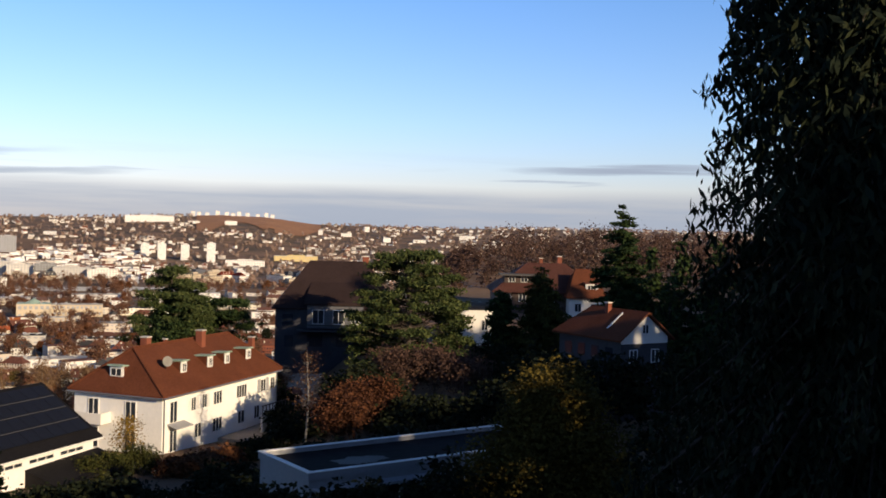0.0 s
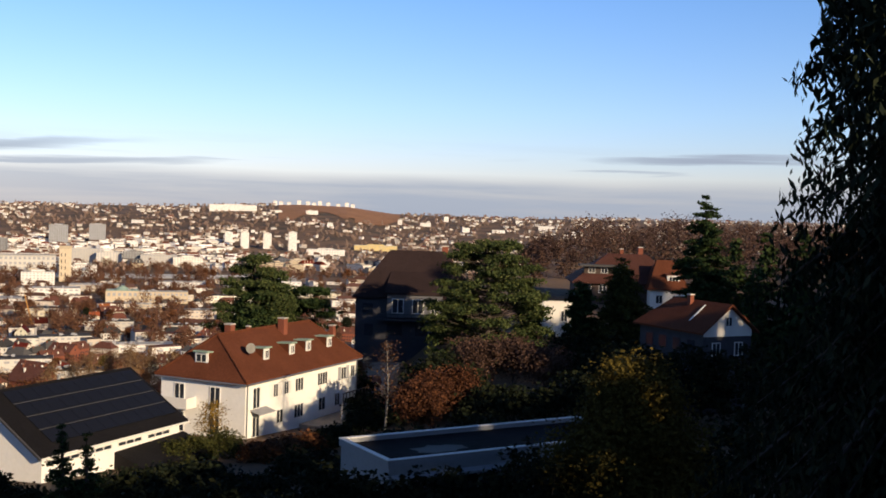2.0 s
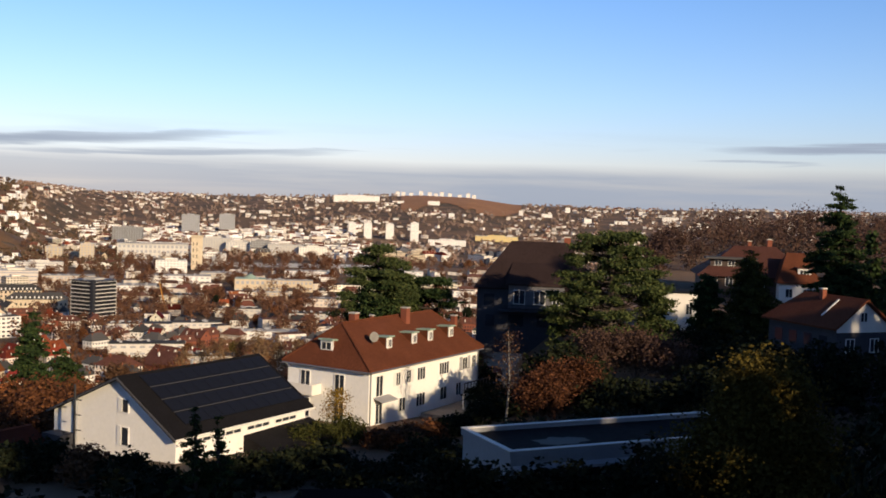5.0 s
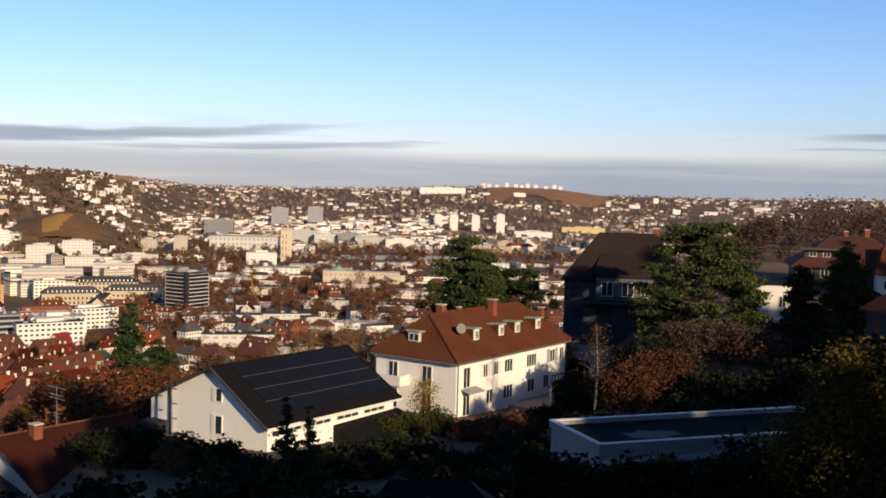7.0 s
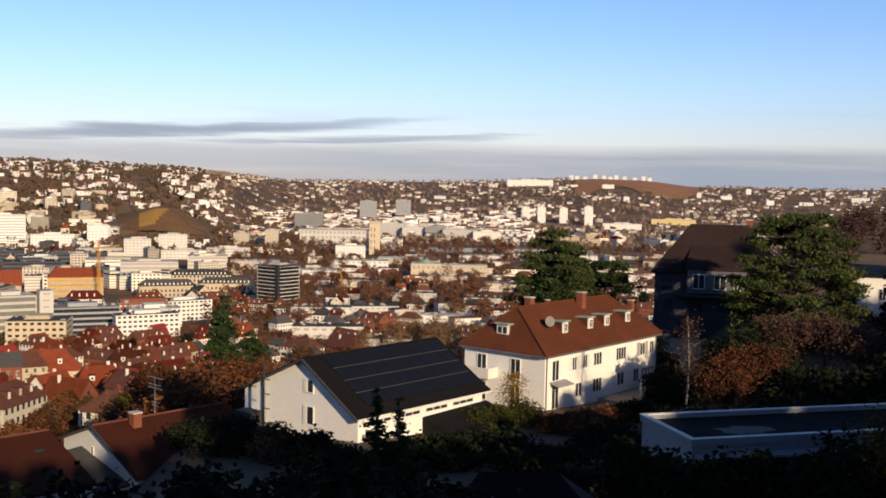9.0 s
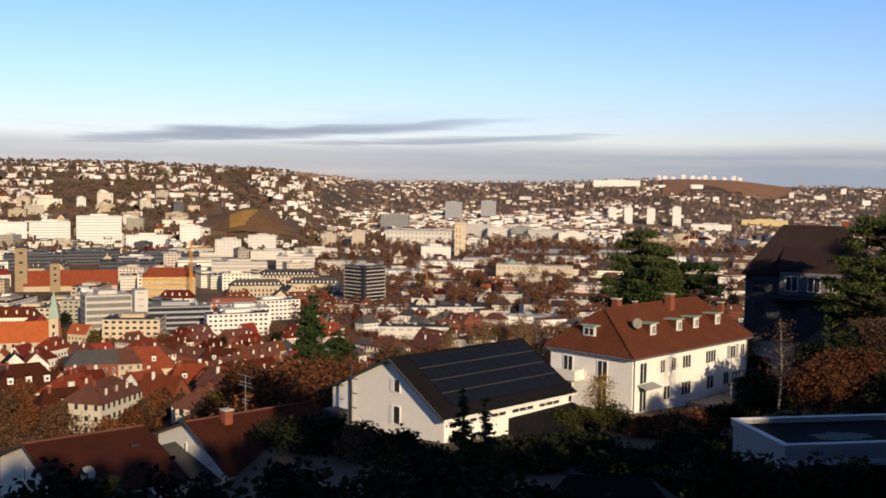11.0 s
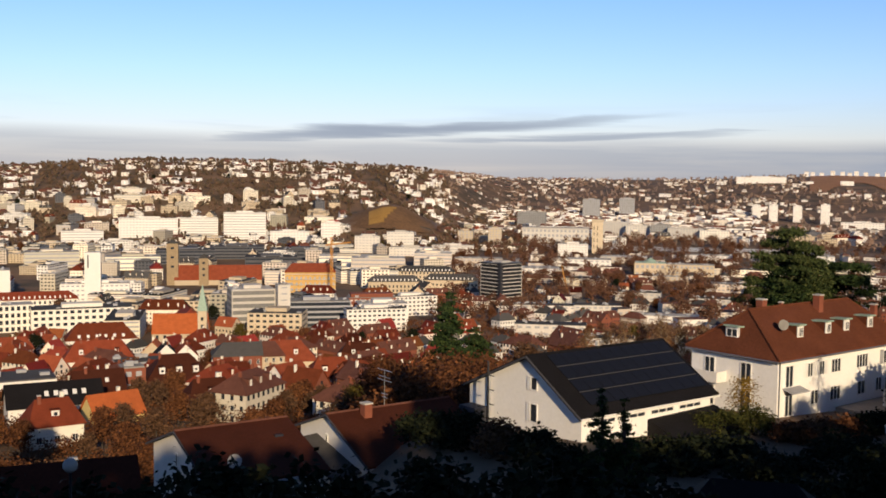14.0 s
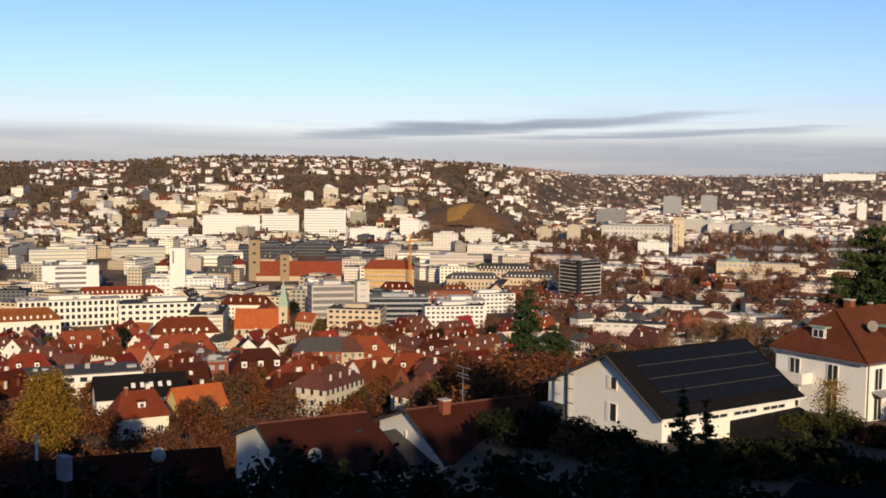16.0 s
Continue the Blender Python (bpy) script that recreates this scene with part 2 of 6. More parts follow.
TWIG = island_material("bare_twigs", [(0.058, 0.032, 0.021), (0.10, 0.054, 0.03), (0.15, 0.078, 0.04)])
PALE_TWIG = island_material("pale_birch_twigs", [(0.13, 0.075, 0.04), (0.20, 0.12, 0.065), (0.28, 0.18, 0.10)])
YELLOW_LEAF = island_material("yellow_leaves", [(0.06, 0.047, 0.011), (0.085, 0.064, 0.014), (0.11, 0.08, 0.016)])
# near-black greens: deep garden shade is worked into the leaf colour
HEDGE = island_material("shaded_hedge_leaves", [(0.006, 0.009, 0.005), (0.012, 0.017, 0.008), (0.022, 0.024, 0.010)])
# whites duller than the hill walls: distance haze is put into the tone
FAR_WALL = island_material("haze_dulled_walls", [(0.68, 0.62, 0.54), (0.78, 0.73, 0.66), (0.50, 0.42, 0.33), (0.72, 0.67, 0.60)])
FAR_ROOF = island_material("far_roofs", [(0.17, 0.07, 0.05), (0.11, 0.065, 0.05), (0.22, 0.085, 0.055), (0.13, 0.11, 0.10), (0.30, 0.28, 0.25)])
# paler than the hill trees: aerial haze painted into the twig colours
HAZED_TREE = island_material("haze_paled_trees", [(0.25, 0.17, 0.13), (0.30, 0.20, 0.15), (0.21, 0.16, 0.125), (0.31, 0.19, 0.135)])


def ground_material():
    m = material("hill_ground", (0.045, 0.038, 0.022), 0.95, 0.35, 0.02, 0.3, fine=30)
    t = m.node_tree
    hsv = [n for n in t.nodes if n.type == "HUE_SAT"][0]
    tex = [n for n in t.nodes if n.type == "TEX_COORD"][0]
    n = nd(t, "ShaderNodeTexNoise", Scale=0.012, Detail=6.0, Roughness=0.65)
    t.links.new(tex.outputs["Object"], n.inputs["Vector"])
    r = t.nodes.new("ShaderNodeValToRGB")
    el = r.color_ramp.elements
    el[0].position, el[0].color = 0.35, (0.075, 0.058, 0.038, 1)
    el[1].position, el[1].color = 0.68, (0.24, 0.14, 0.08, 1)
    e = el.new(0.5)
    e.color = (0.15, 0.095, 0.058, 1)
    t.links.new(n.outputs["Fac"], r.inputs[0])
    t.links.new(r.outputs[0], hsv.inputs["Color"])
    return m


GROUND = ground_material()
VINE = material("vineyard", (0.155, 0.085, 0.04), 0.95, 0.35, 0.03, 0.2)
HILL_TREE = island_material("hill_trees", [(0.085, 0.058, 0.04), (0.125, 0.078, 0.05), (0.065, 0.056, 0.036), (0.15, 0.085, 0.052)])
HILL_WALL = island_material("hill_walls", [(0.82, 0.80, 0.77), (0.86, 0.84, 0.81), (0.66, 0.58, 0.48), (0.80, 0.78, 0.75)])
HILL_ROOF = island_material("hill_roofs", [(0.12, 0.05, 0.035), (0.085, 0.05, 0.04), (0.16, 0.06, 0.04), (0.09, 0.075, 0.07)])
RIDGE_VINE = material("ridge_vineyard", (0.34, 0.165, 0.075), 0.95, 0.3, 0.01, 0.2)
VINE_YELLOW = material("yellow_vineyard", (0.36, 0.20, 0.05), 0.95, 0.25, 0.05, 0.2)
RAIL = material("grey_rail", (0.075, 0.075, 0.085), 0.6, 0.1, 2.0, 0.0)
WATER = material("standing_water", (0.02, 0.022, 0.026), 0.5, 0.1, 0.5, 0.0, spec=0.1)
# white render greyed, so the annex walls hold shade in their colour
SHADE_WALL = material("shaded_white_render", (0.27, 0.275, 0.29), 0.9, 0.08, 0.4, 0.1)


# ---- builders ----
def mesh_from(name, verts, faces, mats, idx=None):
    me = bpy.data.meshes.new(name)
    me.from_pydata([tuple(v) for v in verts], [], [tuple(f) for f in faces])
    for m in (mats if isinstance(mats, (list, tuple)) else [mats]):
        me.materials.append(m)
    if idx is not None:
        me.polygons.foreach_set("material_index", idx)
    me.update()
    return me


def part(name, me, parent=None, label="", m=None):
    ob = new(name, me)
    if parent is not None:
        ob.parent = parent
    if m is not None:
        ob.matrix_local = m
    if label:
        ob["label"] = label
    return ob


def thing(name, m, label, category, group="", kind=""):
    ob = new(name)
    ob.empty_display_size = 0.5
    ob.matrix_world = m
    return tagged(ob, label, category, group, kind)


def box_data(x0, x1, y0, y1, z0, z1):
    v = [(x, y, z) for z in (z0, z1) for y in (y0, y1) for x in (x0, x1)]
    f = [(0, 2, 3, 1), (4, 5, 7, 6), (0, 1, 5, 4), (2, 6, 7, 3), (1, 3, 7, 5), (0, 4, 6, 2)]
    return v, f


def boxes(name, lst, mat):
    vs, fs = [], []
    for b in lst:
        v, f = box_data(*b)
        n = len(vs)
        vs += v
        fs += [tuple(i + n for i in q) for q in f]
    return mesh_from(name, vs, fs, mat)


def box(name, parent, mat, b, label="", bevel=0.0):
    me = boxes(name, [b], mat)
    if bevel:
        bm = bmesh.new()
        bm.from_mesh(me)
        bmesh.ops.bevel(bm, geom=bm.edges[:], offset=bevel, segments=1, affect="EDGES")
        bm.to_mesh(me)
        bm.free()
    return part(name, me, parent, label)


def tube(name, pts, radii, mat, sides=7):
    """A tapered tube along a line of points, as vertex and face lists."""
    vs, fs = [], []
    pts = [Vector(p) for p in pts]
    for k, p in enumerate(pts):
        d = (pts[min(k + 1, len(pts) - 1)] - pts[max(k - 1, 0)]).normalized()
        a = d.orthogonal().normalized()
        b = d.cross(a)
        for s in range(sides):
            t = 2 * math.pi * s / sides
            vs.append(p + (a * math.cos(t) + b * math.sin(t)) * radii[k])
    for k in range(len(pts) - 1):
        for s in range(sides):
            fs.append((k * sides + s, k * sides + (s + 1) % sides, (k + 1) * sides + (s + 1) % sides, (k + 1) * sides + s))
    fs.append(tuple(range(sides))[::-1])
    fs.append(tuple((len(pts) - 1) * sides + s for s in range(sides)))
    return vs, fs


def tubes(name, lines, mat, sides=7):
    vs, fs = [], []
    for pts, radii in lines:
        v, f = tube(name, pts, radii, mat, sides)
        n = len(vs)
        vs += v
        fs += [tuple(i + n for i in q) for q in f]
    return mesh_from(name, vs, fs, mat)


def cyl(name, parent, mat, x, y, z0, z1, r0, r1=None, sides=12, label=""):
    return part(name, tubes(name, [([(x, y, z0), (x, y, z1)], [r0, r0 if r1 is None else r1])], mat, sides), parent, label)


def roof_data(L, y0, y1, ze0, ze1, yr, zr, hip0, hip1, over, thick=0.22):
    """A pitched roof over x -L/2..L/2: ridge along x at yr, zr; eaves at y0 and y1; hips where hip0, hip1 > 0."""
    s0, s1 = (zr - ze0) / (yr - y0), (zr - ze1) / (y1 - yr)
    a, b = -L / 2 - over, L / 2 + over
    ya, yb = y0 - over, y1 + over
    za, zb = ze0 - s0 * over, ze1 - s1 * over
    top = [(a, ya, za), (b, ya, za), (b, yb, zb), (a, yb, zb), (a + (hip0 + over if hip0 else 0), yr, zr), (b - (hip1 + over if hip1 else 0), yr, zr)]
    up = thick
    v = [(x, y, z + up) for x, y, z in top] + [(x, y, z + 0.02) for x, y, z in top]
    f = [(0, 1, 5, 4), (2, 3, 4, 5), (1, 2, 5), (3, 0, 4)]
    low = [tuple(i + 6 for i in q[::-1]) for q in f]
    if not hip0:
        f.pop(3), low.pop(3)
    if not hip1:
        f.pop(2), low.pop(2)
    edge = [0, 1] + ([] if hip1 else [5]) + [2, 3] + ([] if hip0 else [4])
    side = [(edge[k], edge[k] + 6, edge[(k + 1) % len(edge)] + 6, edge[(k + 1) % len(edge)]) for k in range(len(edge))]
    return v, f + low + side


def wall_data(L, y0, y1, ze0, ze1, yr, zr, hip0, hip1, base=-3.0):
    a, b = -L / 2, L / 2
    v = [(a, y0, base), (b, y0, base), (b, y1, base), (a, y1, base), (a, y0, ze0), (b, y0, ze0), (b, y1, ze1), (a, y1, ze1), (a, yr, zr), (b, yr, zr)]
    f = [(0, 3, 2, 1), (0, 1, 5, 4), (2, 3, 7, 6)]
    f.append((1, 2, 6, 5) if hip1 else (1, 2, 6, 9, 5))
    f.append((3, 0, 4, 7) if hip0 else (3, 0, 4, 8, 7))
    f.append((4, 5, 6, 7))
    return v, f


WIN_CACHE = {}


def lattice(name, xs, zs, y0, y1, mat):
    """One connected frame with openings: every second cell, counted from the inside, is left open."""
    n, m = len(xs), len(zs)
    vs = [(x, y, z) for y in (y0, y1) for z in zs for x in xs]
    at = lambda i, j, b: b * n * m + j * n + i
    solid = lambda i, j: 0 <= i < n - 1 and 0 <= j < m - 1 and (i % 2 == 0 or j % 2 == 0)
    fs = []
    for j in range(m - 1):
        for i in range(n - 1):
            if solid(i, j):
                fs += [(at(i, j, 0), at(i + 1, j, 0), at(i + 1, j + 1, 0), at(i, j + 1, 0)), (at(i, j, 1), at(i, j + 1, 1), at(i + 1, j + 1, 1), at(i + 1, j, 1))]
                for di, dj, a, b in ((-1, 0, (i, j + 1), (i, j)), (1, 0, (i + 1, j), (i + 1, j + 1)), (0, -1, (i, j), (i + 1, j)), (0, 1, (i + 1, j + 1), (i, j + 1))):
                    if not solid(i + di, j + dj):
                        fs.append((at(*a, 0), at(*a, 1), at(*b, 1), at(*b, 0)))
    return mesh_from(name, vs, fs, mat)



def window(parent, x, y, z, w, h, facing, name="window", simple=False, panes=2):
    """A framed window centred at (x, y, z) on a wall; facing: degrees that turn it from looking along -y."""
    key = (round(w, 2), round(h, 2), panes)
    if key not in WIN_CACHE:
        t = 0.07
        xs = [-w / 2]
        for k in range(panes):
            xs += [-w / 2 + w * k / panes + (t if k == 0 else t / 2), -w / 2 + w * (k + 1) / panes - (t if k == panes - 1 else t / 2)]
        xs.append(w / 2)
        WIN_CACHE[key] = (lattice("window_frame", xs, [-h / 2, -h / 2 + t, h / 2 - t, h / 2], -0.06, 0.03, FRAME),
                          boxes("pane", [(-w / 2 + t / 2, w / 2 - t / 2, -0.02, 0.02, -h / 2 + t / 2, h / 2 - t / 2)], GLASS))
    fr, pa = WIN_CACHE[key]
    m = pose(x, y, z, 0, 0, facing)
    if simple:
        return part(name, pa, parent, "", m)
    f = part(name, fr, parent, "", m)
    part("pane", pa, f)
    return f


def pitched_house(name, m, label, L, y0, y1, ze0, ze1, yr, zr, hip0=0.0, hip1=0.0, over=0.5, wall=WHITE, roof=RED_TILE, base=-3.0, category="house", group=""):
    th = thing(name, m, label, category, group)
    v, f = wall_data(L, y0, y1, ze0, ze1, yr, zr, hip0, hip1, base)
    part("wall", mesh_from("wall", v, f, wall), th)
    v, f = roof_data(L, y0, y1, ze0, ze1, yr, zr, hip0, hip1, over)
    part("roof", mesh_from("roof", v, f, roof), th)
    return th


def chimney(parent, x, y, z0, z1, w=0.7, mat=BRICK):
    c = box("chimney", parent, mat, (x - w / 2, x + w / 2, y - w / 2, y + w / 2, z0, z1))
    box("chimney_cap", c, CONCRETE, (x - w / 2 - 0.06, x + w / 2 + 0.06, y - w / 2 - 0.06, y + w / 2 + 0.06, z1 + 0.002, z1 + 0.12))
    return c


# ---- plants ----
def lerp_table(x, xs, ys):
    return float(np.interp(x, xs, ys))


RNG = np.random.default_rng(7)


def leaf_mesh(name, centers, size, mat, n_per, spread, flat=0.5, droop=0.0, aspect=1.6):
    """Clumps of small leaf blades round the given centres; every blade is a bent quad of its own."""
    c = np.repeat(np.asarray(centers, float), n_per, axis=0)
    n = len(c)
    off = RNG.normal(size=(n, 3)) * np.array([spread, spread, spread * flat])
    p = c + off
    a = RNG.normal(size=(n, 3))
    a[:, 2] = a[:, 2] * 0.5 - droop
    a /= np.linalg.norm(a, axis=1)[:, None]
    b = np.cross(a, RNG.normal(size=(n, 3)))
    b /= np.linalg.norm(b, axis=1)[:, None]
    s = size * RNG.uniform(0.6, 1.4, size=(n, 1))
    q = np.stack([p - a * s * aspect / 2, p + b * s / 2, p + a * s * aspect / 2, p - b * s / 2], 1).reshape(-1, 3)
    me = bpy.data.meshes.new(name)
    me.vertices.add(4 * n)
    me.vertices.foreach_set("co", q.ravel())
    me.loops.add(4 * n)
    me.loops.foreach_set("vertex_index", np.arange(4 * n))
    me.polygons.add(n)
    me.polygons.foreach_set("loop_start", np.arange(0, 4 * n, 4))
    me.materials.append(mat)
    me.update(calc_edges=True)
    me.validate()
    return me


def limbs(height, radius, count, start, rng, up=0.5, trunk_r=0.2, levels=2, lean=0.03):
    """Trunk and limbs as tapered lines; returns the lines and the tips."""
    lines, tips = [], []
    top = Vector((rng.uniform(-1, 1) * lean * height, rng.uniform(-1, 1) * lean * height, height * 0.92))
    mid = top * 0.5 + Vector((rng.uniform(-1, 1), rng.uniform(-1, 1), 0)) * lean * height
    lines.append(([(0, 0, -0.5), mid, top], [trunk_r, trunk_r * 0.65, trunk_r * 0.12]))
    for k in range(count):
        f = start + (0.95 - start) * (k + rng.uniform(0, 0.8)) / count
        p = mid * (2 * f) if f < 0.5 else mid + (top - mid) * (2 * f - 1)
        a = k * 2.4 + rng.uniform(-0.4, 0.4)
        r = radius * (1.15 - f) * rng.uniform(0.7, 1.1)
        e = p + Vector((math.cos(a) * r, math.sin(a) * r, up * r))
        c = p.lerp(e, 0.5) + Vector((0, 0, -0.08 * r))
        lines.append(([p, c, e], [trunk_r * 0.35 * (1.1 - f), trunk_r * 0.2 * (1.1 - f), 0.015]))
        tips.append((p, c, e))
        if levels > 1:
            for j in range(4):
                q = c.lerp(e, j / 4)
                d = Vector((rng.uniform(-1, 1), rng.uniform(-1, 1), rng.uniform(0.1, 0.9))).normalized() * r * 0.45
                lines.append(([q, q + d * 0.5 + Vector((0, 0, 0.03)), q + d], [trunk_r * 0.1, trunk_r * 0.06, 0.01]))
                tips.append((q, q + d * 0.5, q + d))
    return lines, tips


def leafy_tree(name, m, label, height, radius, leaf, seed, count=14, start=0.3, n_per=14, size=0.35, up=0.6, trunk_r=0.22, bark=BARK, group="", spread=0.6, thin=1.0, category="tree"):
    rng = random.Random(seed)
    th = thing(name, m, label, category, group)
    lines, tips = limbs(height, radius, count, start, rng, up, trunk_r)
    part("trunk", tubes("trunk", lines[:1], bark, 8), th)
    tagged(part("branchwork", tubes("branchwork", lines[1:], bark, 4), th), kind="stuff")
    cs = []
    for p, c, e in tips:
        for k in range(3):
            if rng.random() < thin:
                cs.append(p.lerp(e, 0.35 + 0.33 * k))
    part("crown", leaf_mesh("crown", cs, size, leaf, n_per, spread, 0.7), th)
    return th


def conifer(name, m, label, height, radius, leaf, seed, whorls=16, per=7, n_per=16, size=0.4, start=0.12, droop=0.5, trunk_r=0.25, power=0.8, group="", top_round=0.0, flat=0.25, aspect=1.6, step=0.0, spread=0.0):
    """Whorls of branches, each a bough that bears flat sprays of needles."""
    rng = random.Random(seed)
    th = thing(name, m, label, "tree", group)
    part("trunk", tubes("trunk", [([(0, 0, -0.5), (0.1, 0, height * 0.5), (0, 0, height)], [trunk_r, trunk_r * 0.6, 0.03])], BARK, 8), th)
    boughs, cs = [], []
    for k in range(whorls):
        f = start + (1 - start) * k / whorls
        r0 = radius * max((1 - f) ** power, top_round * (1 - f) ** 0.3)
        for j in range(max(3, int(per * (r0 / radius) ** 0.5))):
            a = rng.uniform(0, 6.283)
            r = r0 * rng.uniform(0.55, 1.12)
            z = height * f + rng.uniform(-0.8, 0.8) * height / whorls
            e = Vector((math.cos(a) * r, math.sin(a) * r, z - droop * r * 0.4))
            b = Vector((0, 0, z))
            c = b.lerp(e, 0.55) + Vector((0, 0, 0.08 * r))
            boughs.append(([b, c, e], [0.06, 0.04, 0.012]))
            nn = max(1, int(r / (step or size * 1.6)))
            for i in range(nn):
                g = 0.25 + 0.78 * i / max(1, nn - 1) if nn > 1 else 0.7
                cs.append(b.lerp(c, g * 2) if g < 0.5 else c.lerp(e, g * 2 - 1))
    tagged(part("branchwork", tubes("branchwork", boughs, BARK, 4), th), kind="stuff")
    part("crown", leaf_mesh("crown", cs, size, leaf, n_per, spread or size * 1.1, flat, droop, aspect), th)
    return th


def round_pine(name, m, label, height, rx, crown0, leaf, seed, clumps=90, n_per=170, size=0.165, puff=0.95):
    """A broad pine: limbs in uneven storeys, each ending in flat pads of needles with gaps of shade between them."""
    rng = random.Random(seed)
    th = thing(name, m, label, "tree")
    lines, cs = [], []
    part("trunk", tubes("trunk", [([(0, 0, -1), (0.3, 0.1, height * 0.5), (0, 0, height * 0.93)], [0.4, 0.28, 0.06])], BARK, 8), th)
    storeys = max(6, int((height - crown0) / 1.5))
    for k in range(clumps):
        f = (int(rng.random() * storeys) + 0.5 + rng.uniform(-0.25, 0.25)) / storeys
        a = k * 2.399 + rng.uniform(-0.5, 0.5)
        prof = lerp_table(f, [0, 0.1, 0.35, 0.6, 0.85, 1], [0.7, 0.95, 1.0, 0.86, 0.62, 0.3])
        q = prof * rng.uniform(0.25, 1.0) ** 0.5 * (1.0 + 0.14 * math.sin(3 * a + seed) + 0.1 * math.sin(5 * a + 9 * f))
        c = Vector((rx * q * math.cos(a), rx * q * math.sin(a), crown0 + (height - crown0) * f * 0.97 + 0.05 * rx * q))
        b = Vector((0, 0, max(0.5, c.z - 0.25 * rx * q)))
        lines.append(([b, b.lerp(c, 0.5) + Vector((0, 0, -0.25)), c], [0.09, 0.05, 0.02]))
        s = puff * rng.uniform(0.6, 1.35)
        for j in range(6):
            e = rng.uniform(0, 6.283)
            g = s * 1.15 * rng.random() ** 0.5
            cs.append((c.x + g * math.cos(e), c.y + g * math.sin(e), c.z + 0.12 * rng.gauss(0, 1) + 0.22 * (s - g)))
    tagged(part("branchwork", tubes("branchwork", lines, BARK, 4), th), kind="stuff")
    part("crown", leaf_mesh("crown", cs, size, leaf, n_per // 5, puff * 0.34, 0.55, -0.5, 2.4), th)
    return th


def bush(name, m, label, rx, ry, h, leaf, seed, n=60, n_per=16, size=0.22, category="bush", group=""):
    rng = random.Random(seed)
    th = thing(name, m, label, category, group)
    stems, cs = [], []
    for k in range(n):
        a, q = rng.uniform(0, 6.283), rng.random() ** 0.5
        x, y = rx * q * math.cos(a), ry * q * math.sin(a)
        z = h * math.sqrt(max(0.02, 1 - q * q * 0.8)) * rng.uniform(0.45, 1.0)
        cs.append((x, y, z))
        if k % 3 == 0:
            stems.append(([(x * 0.3, y * 0.3, -0.2), (x * 0.8, y * 0.8, z * 0.6), (x, y, z)], [0.04, 0.025, 0.01]))
    tagged(part("branchwork", tubes("branchwork", stems, BARK, 4), th), kind="stuff")
    part("foliage", leaf_mesh("foliage", cs, size, leaf, n_per, 0.1 + 0.16 * max(rx, ry) ** 0.5, 0.8), th)
    return th


# ---- ground ----
SKYLINE = ([-60, -30, -6, 0, 7, 9.5, 12, 15, 20, 29, 31, 35, 40, 43, 48, 51, 54, 60, 75, 95],
           [0.3, 0.1, 0.0, -0.15, -0.12, 0.18, 0.22, 0.1, -0.1, -0.2, 0.0, 0.3, 0.48, 0.52, 0.55, 0.4, 0.15, 0.0, 0.2, 0.5])


def smooth(a, b, x):
    t = min(1.0, max(0.0, (x - a) / (b - a)))
    return t * t * (3 - 2 * t)


def height(x, y):
    """Height of the ground over the valley floor."""
    d = math.hypot(x, y)
    az = math.degrees(math.atan2(-x, y))
    west = lerp_table(d, [0, 12, 40, 60, 104, 128, 150, 220, 400, 600, 925, 1300], [-9, -10, -16, -19, -23.3, -25, -34, -54, -80, -96, -110, -112])
    west -= smooth(33, 42, az) * (7 * smooth(40, 90, d) + 8 * smooth(97, 125, d)) * (1 - smooth(150, 260, d))
    east = lerp_table(d, [0, 12, 40, 60, 97, 127, 152, 190, 250, 350, 500, 800, 1300], [-9, -10, -15, -18, -20, -19, -18, -14.5, -13, -9, -35, -85, -112])
    k = smooth(-10 + 5 * smooth(150, 300, d), -4.5 + 6 * smooth(150, 300, d), -az)
    z = west * (1 - k) + east * k
    if abs(az) < 100:
        far = 2650.0 + 1850.0 * (1 - smooth(29, 34, az))
        foot = 1550.0 + 700.0 * (1 - smooth(28, 36, az))
        top = far * math.tan(radians(lerp_table(az, *SKYLINE)))
        s = smooth(foot, far, d)
        z = z * (1 - s) + top * s if d > 1000 else z
        z += 43 * math.exp(-(((az - 35.0) * 32) ** 2 + (d - 1800) ** 2 * 0.5) / (2 * 62.0 ** 2))
    # slope of the viewer's own house goes on uphill behind it, unseen, added to cut skylight
    back = smooth(95, 150, abs(az))
    z = z * (1 - back) + (-8 + 0.22 * min(d, 400)) * back
    # unseen rise on the right, added to carry the shading trees
    z += 26 * math.exp(-((x - 120) / 55) ** 2 - ((y - 20) / 65) ** 2)
    return EYE + z


def build_ground():
    n = 190
    u = np.sinh(np.linspace(-5.3, 5.3, n)) / math.sinh(5.3) * 4950
    vs = [(x, y, height(x, y)) for y in u for x in u]
    fs = [(j * n + i, j * n + i + 1, (j + 1) * n + i + 1, (j + 1) * n + i) for j in range(n - 1) for i in range(n - 1)]
    ob = new("ground", mesh_from("ground", vs, fs, GROUND))
    for p in ob.data.polygons:
        p.use_smooth = True
    tagged(ob, "brown and dark green autumn hillside and valley floor", "ground", kind="structure")


build_ground()


